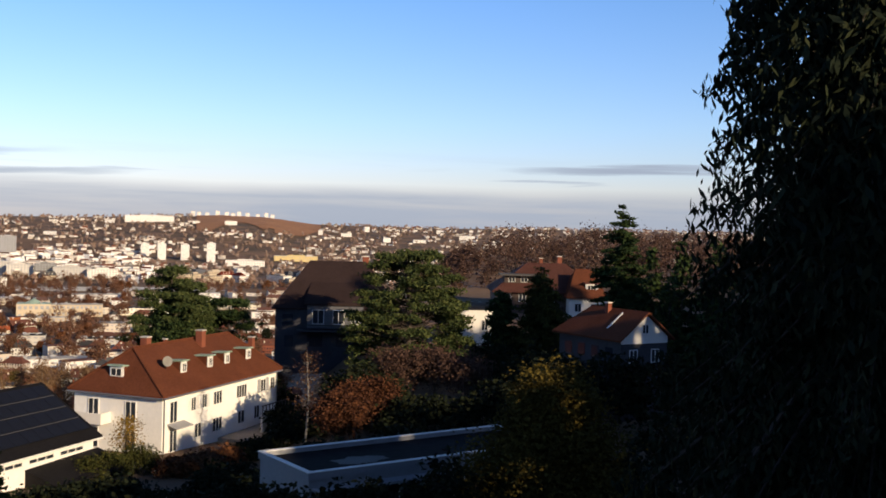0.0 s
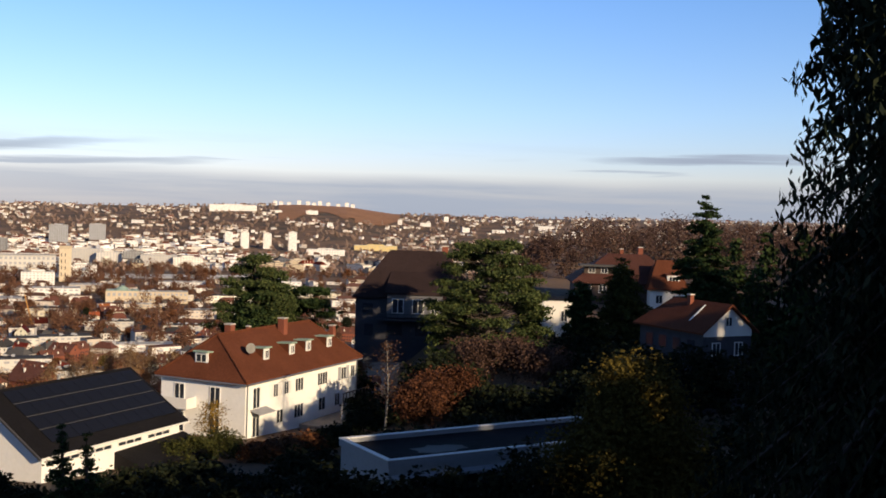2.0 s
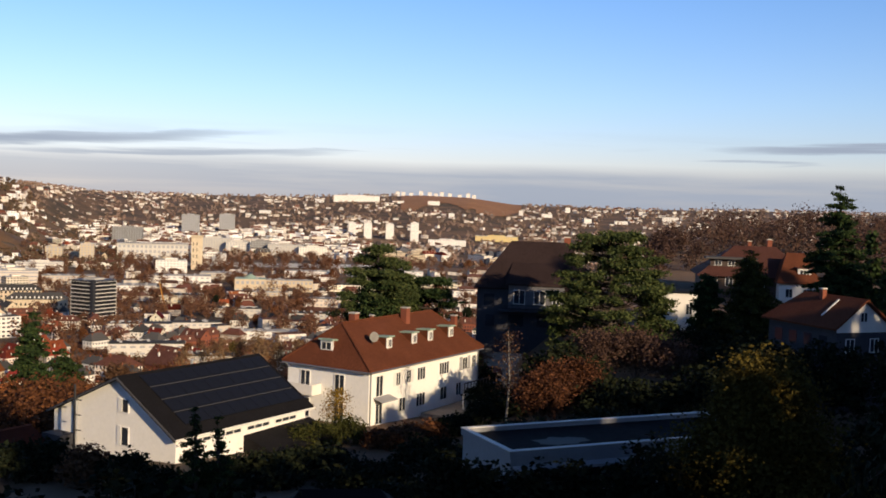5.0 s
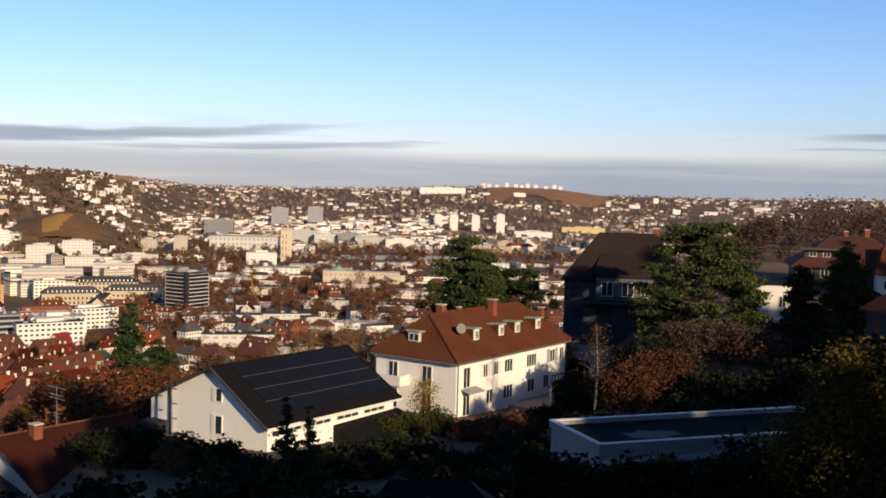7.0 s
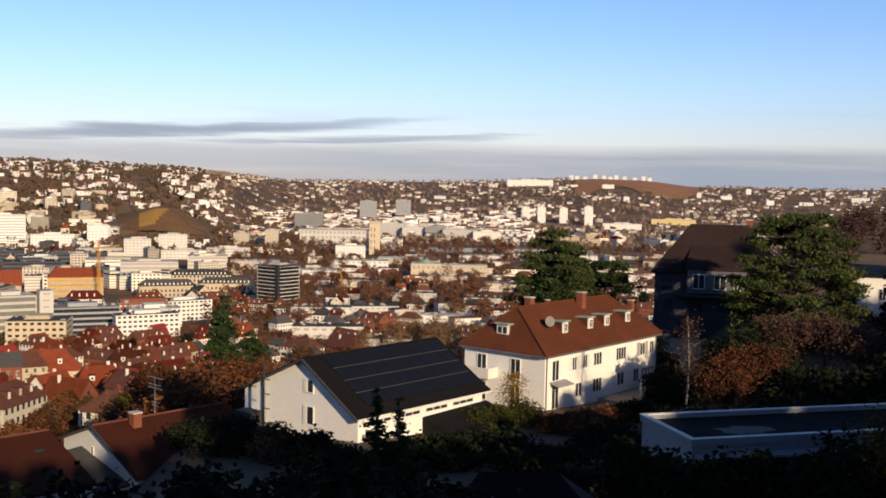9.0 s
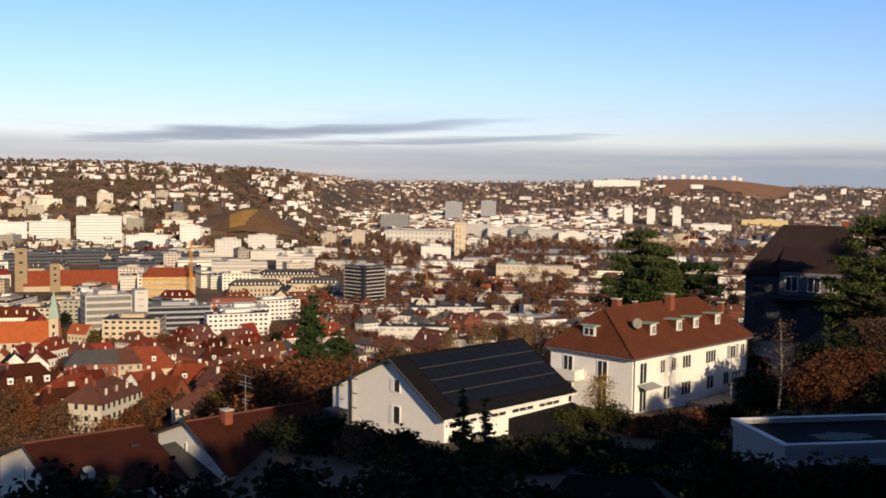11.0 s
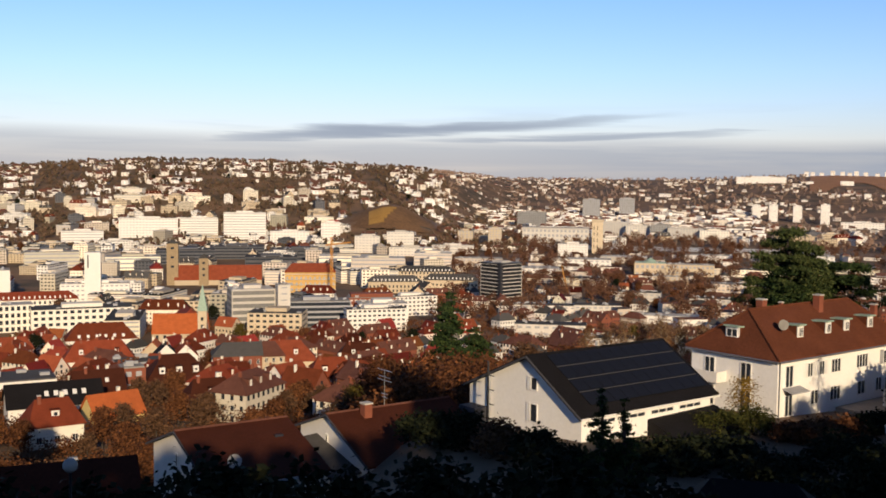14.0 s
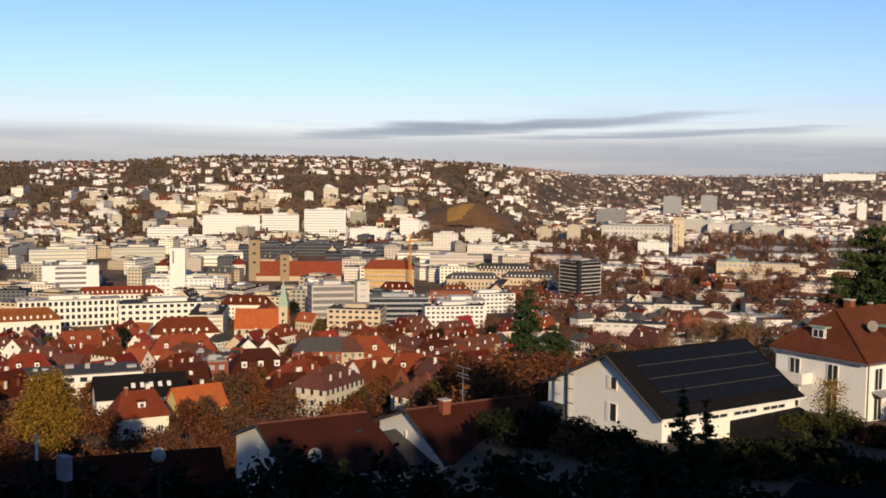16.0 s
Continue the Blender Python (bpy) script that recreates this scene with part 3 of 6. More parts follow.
def drape(name, label, az0, az1, d0, d1, mat, lift, inside, n=40):
    """A sheet of planted land laid over the ground where inside(az, d) holds."""
    vs, fs = [], []
    for j in range(n + 1):
        for i in range(n + 1):
            az, d = az0 + (az1 - az0) * i / n, d0 + (d1 - d0) * j / n
            x, y = -d * math.sin(radians(az)), d * math.cos(radians(az))
            vs.append((x, y, height(x, y) + lift))
    for j in range(n):
        for i in range(n):
            if inside(az0 + (az1 - az0) * (i + 0.5) / n, d0 + (d1 - d0) * (j + 0.5) / n):
                fs.append((j * (n + 1) + i, (j + 1) * (n + 1) + i, (j + 1) * (n + 1) + i + 1, j * (n + 1) + i + 1))
    tagged(new(name, mesh_from(name, vs, fs, mat)), label, "vineyard", kind="structure")


def plan(az, d, z=None, turn=0.0, scale=1.0):
    """A pose at a bearing (degrees to the left of the y axis) and a distance; z under the eye, or on the ground."""
    x, y = -d * math.sin(radians(az)), d * math.cos(radians(az))
    m = pose(x, y, height(x, y) if z is None else EYE + z, 0, 0, turn)
    return m @ Matrix.Diagonal((scale, scale, scale, 1)) if scale != 1.0 else m

# ---- the near houses ----
AXIS = 72.3       # direction of the ridges on this slope


def dormer(parent, x, y, z, w, h, facing, depth, glass_w):
    """A small box dormer with a flat copper roof; (x, y, z) is the foot of its front."""
    m = pose(x, y, z, 0, 0, facing)
    body = part("dormer", boxes("dormer", [(-w / 2, w / 2, 0.1, depth, 0, h)], RED_TILE), parent, "", m)
    part("dormer_front", boxes("dormer_front", [(-w / 2 - 0.04, w / 2 + 0.04, 0, 0.098, 0, h)], FRAME), body, "white painted dormer front")
    a, b, c, d = -w / 2 - 0.14, w / 2 + 0.14, -0.28, depth + 0.35
    rv = [(a, c, h + 0.02), (b, c, h + 0.02), (b, d, h - 0.1), (a, d, h - 0.1), (a, c, h + 0.17), (b, c, h + 0.17), (b, d, h + 0.03), (a, d, h + 0.03)]
    part("dormer_roof", mesh_from("dormer_roof", rv, [(3, 2, 1, 0), (4, 5, 6, 7), (0, 1, 5, 4), (1, 2, 6, 5), (2, 3, 7, 6), (3, 0, 4, 7)], COPPER), body, "green copper dormer roof")
    window(body, 0, -0.02, h * 0.5, glass_w, h * 0.72, 0, "dormer_window")
    return body


# the white house
WHITE_AT = pose(-28.31, 116.51, EYE - 23.79, 0, 0, 70.3)
wh = pitched_house("house", WHITE_AT, "white two-storey house with red tiled hipped roof and copper dormers",
                   23.4, -5.3, 5.3, 6.25, 6.25, 0.0, 10.1, hip0=2.4, hip1=2.7, over=0.5, wall=HOUSE_WHITE, roof=RED_TILE)
for x, w, n in ((-9.8, 1.3, 2), (-6.2, 0.9, 2), (-4.1, 0.9, 2), (-1.5, 1.7, 3), (3.5, 2.2, 4), (8.4, 1.2, 2), (10.6, 1.0, 2)):
    tall = x < -9
    window(wh, x, -5.32, 4.2 if tall else 4.5, w, 2.2 if tall else 1.45, 0, panes=n)
for x, w, n in ((-9.8, 1.3, 2), (-5.3, 1.3, 2), (-1.5, 1.9, 3), (3.5, 1.5, 2), (7.0, 1.2, 2)):
    tall = x < -9
    window(wh, x, -5.32, 1.25 if tall else 1.6, w, 2.2 if tall else 1.5, 0, panes=n)
for x in (7.45, 9.35):
    box("shutter", wh, GREYWALL, (x - 0.3, x + 0.3, -5.38, -5.304, 3.75, 5.3), "grey wooden shutter")
for x in (-6.95, -5.45, -4.85, -3.35):
    box("shutter", wh, FRAME, (x - 0.22, x + 0.22, -5.37, -5.304, 3.8, 5.25))
for y, z in ((2.9, 4.2), (-1.6, 4.2), (2.9, 1.3), (-1.6, 1.3)):
    window(wh, -11.72, y, z, 1.3, 2.1, -90)
balcony = box("balcony", wh, WHITE, (-13.3, -11.704, 0.8, 5.2, 2.9, 3.1))
box("parapet", balcony, WHITE, (-13.3, -13.18, 0.8, 5.2, 3.102, 4.0))
box("parapet", balcony, WHITE, (-13.176, -11.704, 0.8, 0.92, 3.102, 4.0))
canopy = part("door_canopy", mesh_from("door_canopy", [(-10.8, -5.305, 3.1), (-7.9, -5.305, 3.1), (-7.9, -6.5, 2.75), (-10.8, -6.5, 2.75), (-10.8, -5.305, 3.0), (-7.9, -5.305, 3.0), (-7.9, -6.5, 2.65), (-10.8, -6.5, 2.65)],
                                       [(0, 3, 2, 1), (4, 5, 6, 7), (0, 1, 5, 4), (1, 2, 6, 5), (2, 3, 7, 6), (3, 0, 4, 7)], GREYWALL), wh, "grey sloping canopy")
part("downpipe", tubes("downpipe", [([(-11.5, -5.42, 6.0), (-11.5, -5.42, 0)], [0.06, 0.06])], ALU, 6), wh)
part("downpipe", tubes("downpipe", [([(11.5, -5.42, 6.0), (11.5, -5.42, 0)], [0.06, 0.06])], ALU, 6), wh)
part("gutter", tubes("gutter", [([(-12.1, -5.85, 5.86), (12.1, -5.85, 5.86)], [0.09, 0.09])], ALU, 6), wh)
part("gutter", tubes("gutter", [([(-12.25, -5.7, 5.86), (-12.25, 5.7, 5.86)], [0.09, 0.09])], ALU, 6), wh)
for x in (-5.7, -0.6, 2.9, 7.6):
    dormer(wh, x, -3.75, 7.5, 0.95, 1.3, 0, 2.0, 0.72)
dormer(wh, -11.2, 0.6, 7.4, 1.6, 1.2, -90, 1.3, 1.35)
for x, y, z0, z1, w in ((-6.5, 0.5, 9.6, 11.1, 0.8), (1.8, -0.9, 9.0, 11.2, 0.8), (10.9, -2.2, 7.4, 9.7, 0.6), (-3.3, 0.3, 9.7, 10.6, 0.35)):
    chimney(wh, x, y, z0, z1, w)
dv, df = tube("dish", [(-7.9, -3.0, 8.95), (-7.96, -3.12, 8.98), (-8.1, -3.35, 9.02)], [0.08, 0.42, 0.55], ALU, 14)
dish = part("satellite_dish", mesh_from("satellite_dish", dv, df, GRAVEL), wh, "pale round satellite dish")
part("dish_arm", tubes("dish_arm", [([(-7.9, -3.0, 7.8), (-7.9, -3.0, 8.95)], [0.03, 0.03])], METAL, 6), dish)
# ridge and hip capping tiles
for a, b in (((-9.3, 0, 10.33), (9.0, 0, 10.33)), ((-12.2, -5.8, 6.12), (-9.3, 0, 10.33)), ((-12.2, 5.8, 6.12), (-9.3, 0, 10.33)), ((12.2, -5.8, 6.12), (9.0, 0, 10.33))):
    n = 26
    A, B = Vector(a), Vector(b)
    lst = [([A.lerp(B, k / n), A.lerp(B, (k + 0.96) / n)], [0.13, 0.16]) for k in range(n)]
    for ln in lst:
        part("ridge_tile", tubes("ridge_tile", [ln], RED_TILE, 6), wh)
terrace = thing("terrace", WHITE_AT, "paved garden terrace beside the white house", "terrace")
box("slab", terrace, PAVING, (-1.5, 7.5, -10.2, -5.45, -1.0, 0.12), bevel=0.03)
box("low_wall", terrace, WHITE, (3.0, 9.5, -8.4, -8.15, 0.125, 1.9))
for k in range(9):
    box("fence_post", terrace, BARK, (3.2 + k * 0.75, 3.28 + k * 0.75, -8.32, -8.24, 1.905, 3.0))
box("fence_rail", terrace, BARK, (3.1, 9.4, -8.33, -8.23, 3.002, 3.1))

# the house with solar panels
so = pitched_house("house", pose(-38.45, 85.57, EYE - 24.0, 0, 0, 69.4), "white gabled house with dark solar panels on its roof",
                   16.0, -6.2, 8.25, 4.95, 5.05, 0.0, 8.75, over=0.55, wall=HOUSE_WHITE, roof=DARK_TILE)
pitch_so = math.atan2(8.75 - 4.95, 6.2)
panel = boxes("solar_panel", [(0.02, 1.45, -1.47, -0.02, 0.0, 0.05)], SOLAR)
rail = boxes("panel_rail", [(-6.6, 8.1, -0.02, 0.02, 0.0, 0.06)], RAIL)
for r in range(4):
    s = 0.45 + r * 1.62
    for k in range(10):
        part("solar_panel", panel, so, "", pose(-6.6 + 1.47 * k, -s * math.cos(pitch_so), 8.75 + 0.27 - s * math.sin(pitch_so), math.degrees(pitch_so)))
    if r:
        part("panel_rail", rail, so, "", pose(0, -(s - 0.08) * math.cos(pitch_so), 8.75 + 0.27 - (s - 0.08) * math.sin(pitch_so), math.degrees(pitch_so)))
for y, z, w, h in ((-0.5, 6.5, 0.8, 1.15), (-0.5, 4.0, 0.9, 1.6)):
    window(so, -8.02, y, z, w, h, -90, panes=1)
    box("shutter", so, FRAME, (-8.08, -8.004, y + w / 2 + 0.05, y + w / 2 + 0.45, z - h / 2, z + h / 2))
for k in range(4):
    window(so, -5.6 + 3.6 * k, -6.22, 4.1, 2.9, 0.42, 0, panes=3)
# the lean-to takes the blackest tile colour to imitate shade on it
lean = part("lean_to", mesh_from("lean_to", [(-0.2, -6.204, -1), (8.6, -6.204, -1), (8.6, -9.4, -1), (-0.2, -9.4, -1), (-0.2, -6.204, 3.55), (8.6, -6.204, 3.75), (8.6, -9.4, 2.75), (-0.2, -9.4, 2.55)],
                                    [(0, 1, 2, 3), (4, 7, 6, 5), (0, 4, 5, 1), (1, 5, 6, 2), (2, 6, 7, 3), (3, 7, 4, 0)], DARK_TILE), so, "low lean-to under the eaves, blackened for shade")
box("lean_to_edge", lean, DARK_TILE, (-0.4, 8.8, -9.62, -9.404, 2.45, 2.68))
porch = box("porch", so, DARKWALL, (-9.5, -8.004, 5.6, 7.9, -1, 3.4), "dark glazed side porch")
window(porch, -9.52, 6.8, 1.9, 1.8, 1.6, -90, panes=3)
part("verge_board", tubes("verge_board", [([(-8.6, -6.75, 4.62), (-8.6, 0, 8.78)], [0.13, 0.13])], DARKWALL, 4), so)
part("verge_board", tubes("verge_board", [([(-8.6, 0, 8.78), (-8.6, 8.5, 5.0)], [0.1, 0.1])], DARKWALL, 4), so)
part("gutter", tubes("gutter", [([(-8.6, -6.8, 4.66), (8.6, -6.8, 4.66)], [0.09, 0.09])], FRAME, 6), so)
part("flue_pipe", tubes("flue_pipe", [([(-8.25, 5.2, 0), (-8.25, 5.2, 6.4)], [0.13, 0.13])], ALU, 10), so, "shiny steel flue pipe")
cyl("vent", so, ALU, 1.0, 1.2, 7.9, 9.1, 0.12)
mast = thing("utility_pole", pose(-45.2, 77.7, EYE - 24.0, 0, 0, AXIS), "dark pole with short step brackets beside the house", "pole")
part("post", tubes("post", [([(0, 0, -1), (0, 0, 8.0)], [0.12, 0.09])], METAL, 8), mast)
for k in range(4):
    box("bracket", mast, METAL, (-0.04, 0.04, -0.75, -0.1, 3.0 + k * 1.25, 3.08 + k * 1.25))

# the flat-roofed annex: roof sunk behind a white parapet
fl = thing("flat_roof_building", pose(-1.3, 63.6, EYE - 16.8, 0, 0, 35.3), "low white building with dark flat roof and pale puddle", "building")
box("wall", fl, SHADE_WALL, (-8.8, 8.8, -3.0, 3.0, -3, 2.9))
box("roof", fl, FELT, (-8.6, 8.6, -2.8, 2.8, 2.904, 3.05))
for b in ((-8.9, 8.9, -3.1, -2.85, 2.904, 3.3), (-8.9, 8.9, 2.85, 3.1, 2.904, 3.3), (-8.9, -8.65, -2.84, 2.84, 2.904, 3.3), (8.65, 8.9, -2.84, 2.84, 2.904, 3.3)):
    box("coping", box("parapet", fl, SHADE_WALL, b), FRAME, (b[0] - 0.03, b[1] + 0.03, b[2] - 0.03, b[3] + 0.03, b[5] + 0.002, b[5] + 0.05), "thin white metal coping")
pud = [(math.cos(k * 0.4189) * (1.7 + 0.4 * math.sin(k * 2.3)) - 4.2, math.sin(k * 0.4189) * (0.9 + 0.25 * math.sin(k * 3.1 + 1)) - 0.6, 3.056) for k in range(15)]
part("puddle", mesh_from("puddle", pud, [tuple(range(15))], WATER), fl, "thin sheet of water on the roof")
for x in (-3.0, 0.5, 4.0):
    window(fl, x, -3.02, 1.5, 2.2, 1.3, 0, panes=2)
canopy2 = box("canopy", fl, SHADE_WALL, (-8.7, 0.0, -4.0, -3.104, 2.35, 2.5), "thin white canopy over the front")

# two brown-roofed houses lower down
def brown_house(m, label, L, y0, y1, ze0, ze1, zr):
    h = pitched_house("house", m, label, L, y0, y1, ze0, ze1, 0, zr, over=0.45, wall=WHITE, roof=NEAR_BROWN)
    window(h, -L / 2 - 0.02, 0.6, zr - 2.2, 0.45, 1.1, -90, panes=1)
    window(h, -L / 2 - 0.02, -2.6, 2.4, 0.9, 1.5, -90)
    window(h, -L / 2 - 0.02, -1.3, 2.4, 0.9, 1.5, -90)
    part("verge_board", tubes("verge_board", [([(-L / 2 - 0.45, y0 - 0.4, ze0 - 0.15), (-L / 2 - 0.45, 0, zr + 0.12)], [0.12, 0.12])], DARKWALL, 4), h)
    part("verge_board", tubes("verge_board", [([(-L / 2 - 0.45, 0, zr + 0.12), (-L / 2 - 0.45, y1 + 0.4, ze1 - 0.15)], [0.12, 0.12])], DARKWALL, 4), h)
    part("ridge_cap", tubes("ridge_cap", [([(-L / 2 - 0.4, 0, zr + 0.2), (L / 2 + 0.4, 0, zr + 0.2)], [0.13, 0.13])], BROWN_TILE, 6), h)
    part("gutter", tubes("gutter", [([(-L / 2 - 0.4, y0 - 0.5, ze0 - 0.25), (L / 2 + 0.4, y0 - 0.5, ze0 - 0.25)], [0.09, 0.09])], ALU, 6), h)
    return h


b1 = brown_house(pose(-56.9, 58.5, EYE - 27.0, 0, 0, 66), "white gabled house with brown tiled roof and dish", 8.4, -7.0, 6.1, 5.2, 5.4, 7.45)
box("roof_window", b1, GLASS, (2.4, 3.1, -2.6, -1.8, 6.75, 6.98))
dv, df = tube("dish", [(-2.0, -5.4, 6.2), (-2.04, -5.5, 6.25), (-2.15, -5.7, 6.35)], [0.08, 0.4, 0.52], ALU, 14)
part("satellite_dish", mesh_from("satellite_dish", dv, df, GRAVEL), b1, "pale blue-grey satellite dish")
b2 = brown_house(pose(-53.1, 74.2, EYE - 27.2, 0, 0, 68), "white gabled house with dark brown roof and antenna", 12, -6.5, 5.3, 4.0, 4.95, 6.75)
chimney(b2, -3.0, -0.9, 6.0, 7.6, 0.75)
annex = box("annex", b2, WHITE, (-8.6, -6.05, -5.0, 2.0, -2, 3.0), "lower white annex")
part("annex_roof", mesh_from("annex_roof", [(-8.9, -5.2, 3.05), (-6.02, -5.2, 3.15), (-6.02, 2.3, 4.8), (-8.9, 2.3, 4.6), (-8.9, -5.2, 2.9), (-6.02, -5.2, 3.02), (-6.02, 2.3, 4.6), (-8.9, 2.3, 4.4)],
                             [(0, 1, 2, 3), (7, 6, 5, 4), (0, 4, 5, 1), (1, 5, 6, 2), (2, 6, 7, 3), (3, 7, 4, 0)], SLATE), annex, "slate-blue lean-to roof")
aerial = part("aerial", tubes("aerial", [([(-0.6, 0, 6.7), (-0.6, 0, 10.2)], [0.035, 0.025])], ALU, 6), b2, "thin roof aerial")
for z, w in ((10.1, 1.2), (9.5, 0.9), (9.2, 1.1), (8.0, 0.5), (7.7, 0.4)):
    box("aerial_bar", aerial, ALU, (-0.63, -0.57, -w, w, z, z + 0.05))

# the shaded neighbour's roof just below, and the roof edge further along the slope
# both houses carry their shade in near-black wall and roof colours
pitched_house("house", pose(-11.0, 37.6, EYE - 17.5, 0, 0, 20), "neighbouring house with roof and walls blackened for shade", 9.0, -4, 4, 3.4, 3.4, 0, 6.3, hip0=3, hip1=3, over=0.5, wall=DARKWALL, roof=DARK_TILE)
lo = pitched_house("house", plan(56.6, 55, -21.2, 56), "low house, dark brown roof and walls darkened for shade", 13, -4, 4, 4.2, 4.2, 0, 6.5, over=0.5, wall=DARKWALL, roof=NEAR_BROWN)
part("vent_pipe", tubes("vent_pipe", [([(-2, 0, 6.3), (-2, 0, 8.0)], [0.07, 0.07])], FRAME, 8), lo, "white vent pipe")

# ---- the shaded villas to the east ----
# walls, bay and roof wear dark colours that stand in for shade
mn = pitched_house("house", plan(5.6, 152, -18.0, 6), "large villa, walls and steep brown roof darkened for shade", 17, -6, 6, 6.4, 6.4, 0, 12.3, hip0=4.5, hip1=4.5, wall=DARKWALL, roof=MANOR_TILE)
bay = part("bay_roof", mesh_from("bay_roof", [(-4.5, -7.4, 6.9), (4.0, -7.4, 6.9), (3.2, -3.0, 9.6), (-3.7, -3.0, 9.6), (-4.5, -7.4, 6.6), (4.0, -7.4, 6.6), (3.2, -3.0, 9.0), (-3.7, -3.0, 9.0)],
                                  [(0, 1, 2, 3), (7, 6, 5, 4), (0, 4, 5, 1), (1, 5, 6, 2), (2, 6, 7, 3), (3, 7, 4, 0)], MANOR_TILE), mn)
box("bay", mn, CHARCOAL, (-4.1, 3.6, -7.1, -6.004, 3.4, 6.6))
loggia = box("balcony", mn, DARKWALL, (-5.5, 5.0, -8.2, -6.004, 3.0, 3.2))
box("balcony_rail", loggia, METAL, (-5.5, 5.0, -8.2, -8.1, 3.9, 4.0))
for k in range(12):
    box("baluster", loggia, METAL, (-5.4 + k * 0.94, -5.34 + k * 0.94, -8.18, -8.12, 3.202, 3.898))
for x, z, w in ((-2.6, 5.0, 1.6), (0.2, 5.0, 1.6), (2.5, 5.0, 1.0)):
    window(mn, x, -7.12, z, w, 2.0, 0, panes=2)
for x, z, w in ((-6.8, 4.4, 1.5), (-6.6, 1.5, 1.3), (-3.0, 1.6, 2.2), (1.0, 1.6, 2.2), (6.3, 4.4, 1.5), (6.0, 1.6, 1.4)):
    window(mn, x, -6.02, z, w, 1.7, 0, panes=2, simple=True)
for y in (-3.0, 0.5, 3.5):
    window(mn, -8.52, y, 4.4, 1.1, 1.6, -90, simple=True)
    window(mn, -8.52, y, 1.6, 1.1, 1.6, -90, simple=True)
chimney(mn, 4.0, 1.0, 10.5, 13.2, 0.9)

vi = pitched_house("house", plan(-5.6, 192, -14.4, 2), "brown villa darkened for shade, white wing, wide brown hipped roof", 18, -6.5, 6.5, 3.6, 3.6, 0, 8.0, hip0=6, hip1=5, wall=SHADED_BROWN_RENDER, roof=VILLA_TILE, over=0.8)
wing = box("wing_wall", vi, WHITE, (3.4, 9.6, -9.6, -6.504, -3, 2.9), "sunlit white wing")
wv, wf = roof_data(6.2, -4.2, 4.2, 3.0, 3.0, 0, 7.3, 1.6, 1.6, 0.5)
part("wing_roof", mesh_from("wing_roof", [(x + 6.5, y - 5.6, z) for x, y, z in wv], wf, RED_TILE), vi, "red-brown hipped wing roof")
for x in (-7, -4.4, -1.8, 0.8):
    window(vi, x, -6.52, 2.2, 1.3, 1.5, 0)
for x in (5.0, 7.8):
    window(wing, x, -9.62, 0.9, 1.2, 1.5, 0)
wd = box("dormer", vi, FRAME, (6.4, 8.6, -8.9, -6.4, 3.7, 5.1))
box("dormer_roof", wd, BROWN_TILE, (6.1, 8.9, -9.2, -6.0, 5.102, 5.3))
window(wd, 7.5, -8.92, 4.4, 1.6, 0.9, 0, panes=3)
dm = box("dormer", vi, SHADED_BROWN_RENDER, (-7.5, -0.7, -5.2, -2.0, 4.6, 6.0))
box("dormer_roof", dm, SLATE, (-8.4, 0.2, -6.2, -1.8, 6.002, 6.3), "grey flat dormer roof")
for x in (-6.2, -4, -1.8):
    window(dm, x, -5.22, 5.3, 1.2, 0.9, 0)
chimney(vi, 3.0, 0.4, 6.0, 9.4, 0.8)
chimney(vi, -0.4, 0.4, 6.8, 9.0, 0.6)
wb = thing("outbuilding", plan(-1.7, 158, -16.0, 8), "bright white flat-roofed outbuilding beside trees", "building")
box("wall", wb, WHITE, (-3.4, 3.4, -2.5, 2.5, -2, 3.7))
box("roof", wb, FELT, (-3.6, 3.6, -2.7, 2.7, 3.702, 3.9))
window(wb, 1.8, -2.52, 1.4, 1.0, 1.6, 0)

ga = pitched_house("house", pose(18.65, 112.2, EYE - 14.83, 0, 0, 122), "gabled house with white gable, dark wall below, red roof", 10, -3.2, 3.2, 4.0, 4.0, 0, 6.4, hip1=1.6, wall=DARKWALL, roof=RED_TILE, over=0.6, base=-7)
rake = math.degrees(math.atan2(2.4, 3.2))
part("flashing", boxes("flashing", [(-0.09, 0.09, -2.6, 0.0, 0.0, 0.07)], FRAME), ga, "pale metal flashing down the roof", pose(-2.2, 0.55, 6.24, -rake, 0, 0) @ pose(0, 0, 0, 0, 0, 180))
for y in (-1.5, 1.5):
    window(ga, -5.02, y, 2.0, 1.1, 1.4, -90)
part("gable_panel", mesh_from("gable_panel", [(-5.06, -3.2, 3.3), (-5.06, 3.2, 3.3), (-5.06, 3.2, 3.95), (-5.06, 0, 6.35), (-5.06, -3.2, 3.95), (-5.005, -3.2, 3.3), (-5.005, 3.2, 3.3), (-5.005, 3.2, 3.95), (-5.005, 0, 6.35), (-5.005, -3.2, 3.95)], [(0, 4, 3, 2, 1), (5, 6, 7, 8, 9), (0, 1, 6, 5), (1, 2, 7, 6), (2, 3, 8, 7), (3, 4, 9, 8), (4, 0, 5, 9)], WHITE), ga, "white rendered gable")
window(ga, -5.09, 0, 4.8, 0.9, 1.0, -90)
for x in (-3.2, -1, 1.2, 3.4):
    window(ga, x, 3.22, 2.2, 1.2, 1.3, 180, simple=True)
chimney(ga, 0.2, 0.5, 5.6, 7.1, 0.5, BRICK)

# ---- trees and shrubs on the slope ----
round_pine("pine_tree", plan(1.75, 127, -19.0), "broad dark green pine in low sun", 16.3, 7.4, 1.0, PINE_LEAF, 3, clumps=210, n_per=230, puff=0.95)
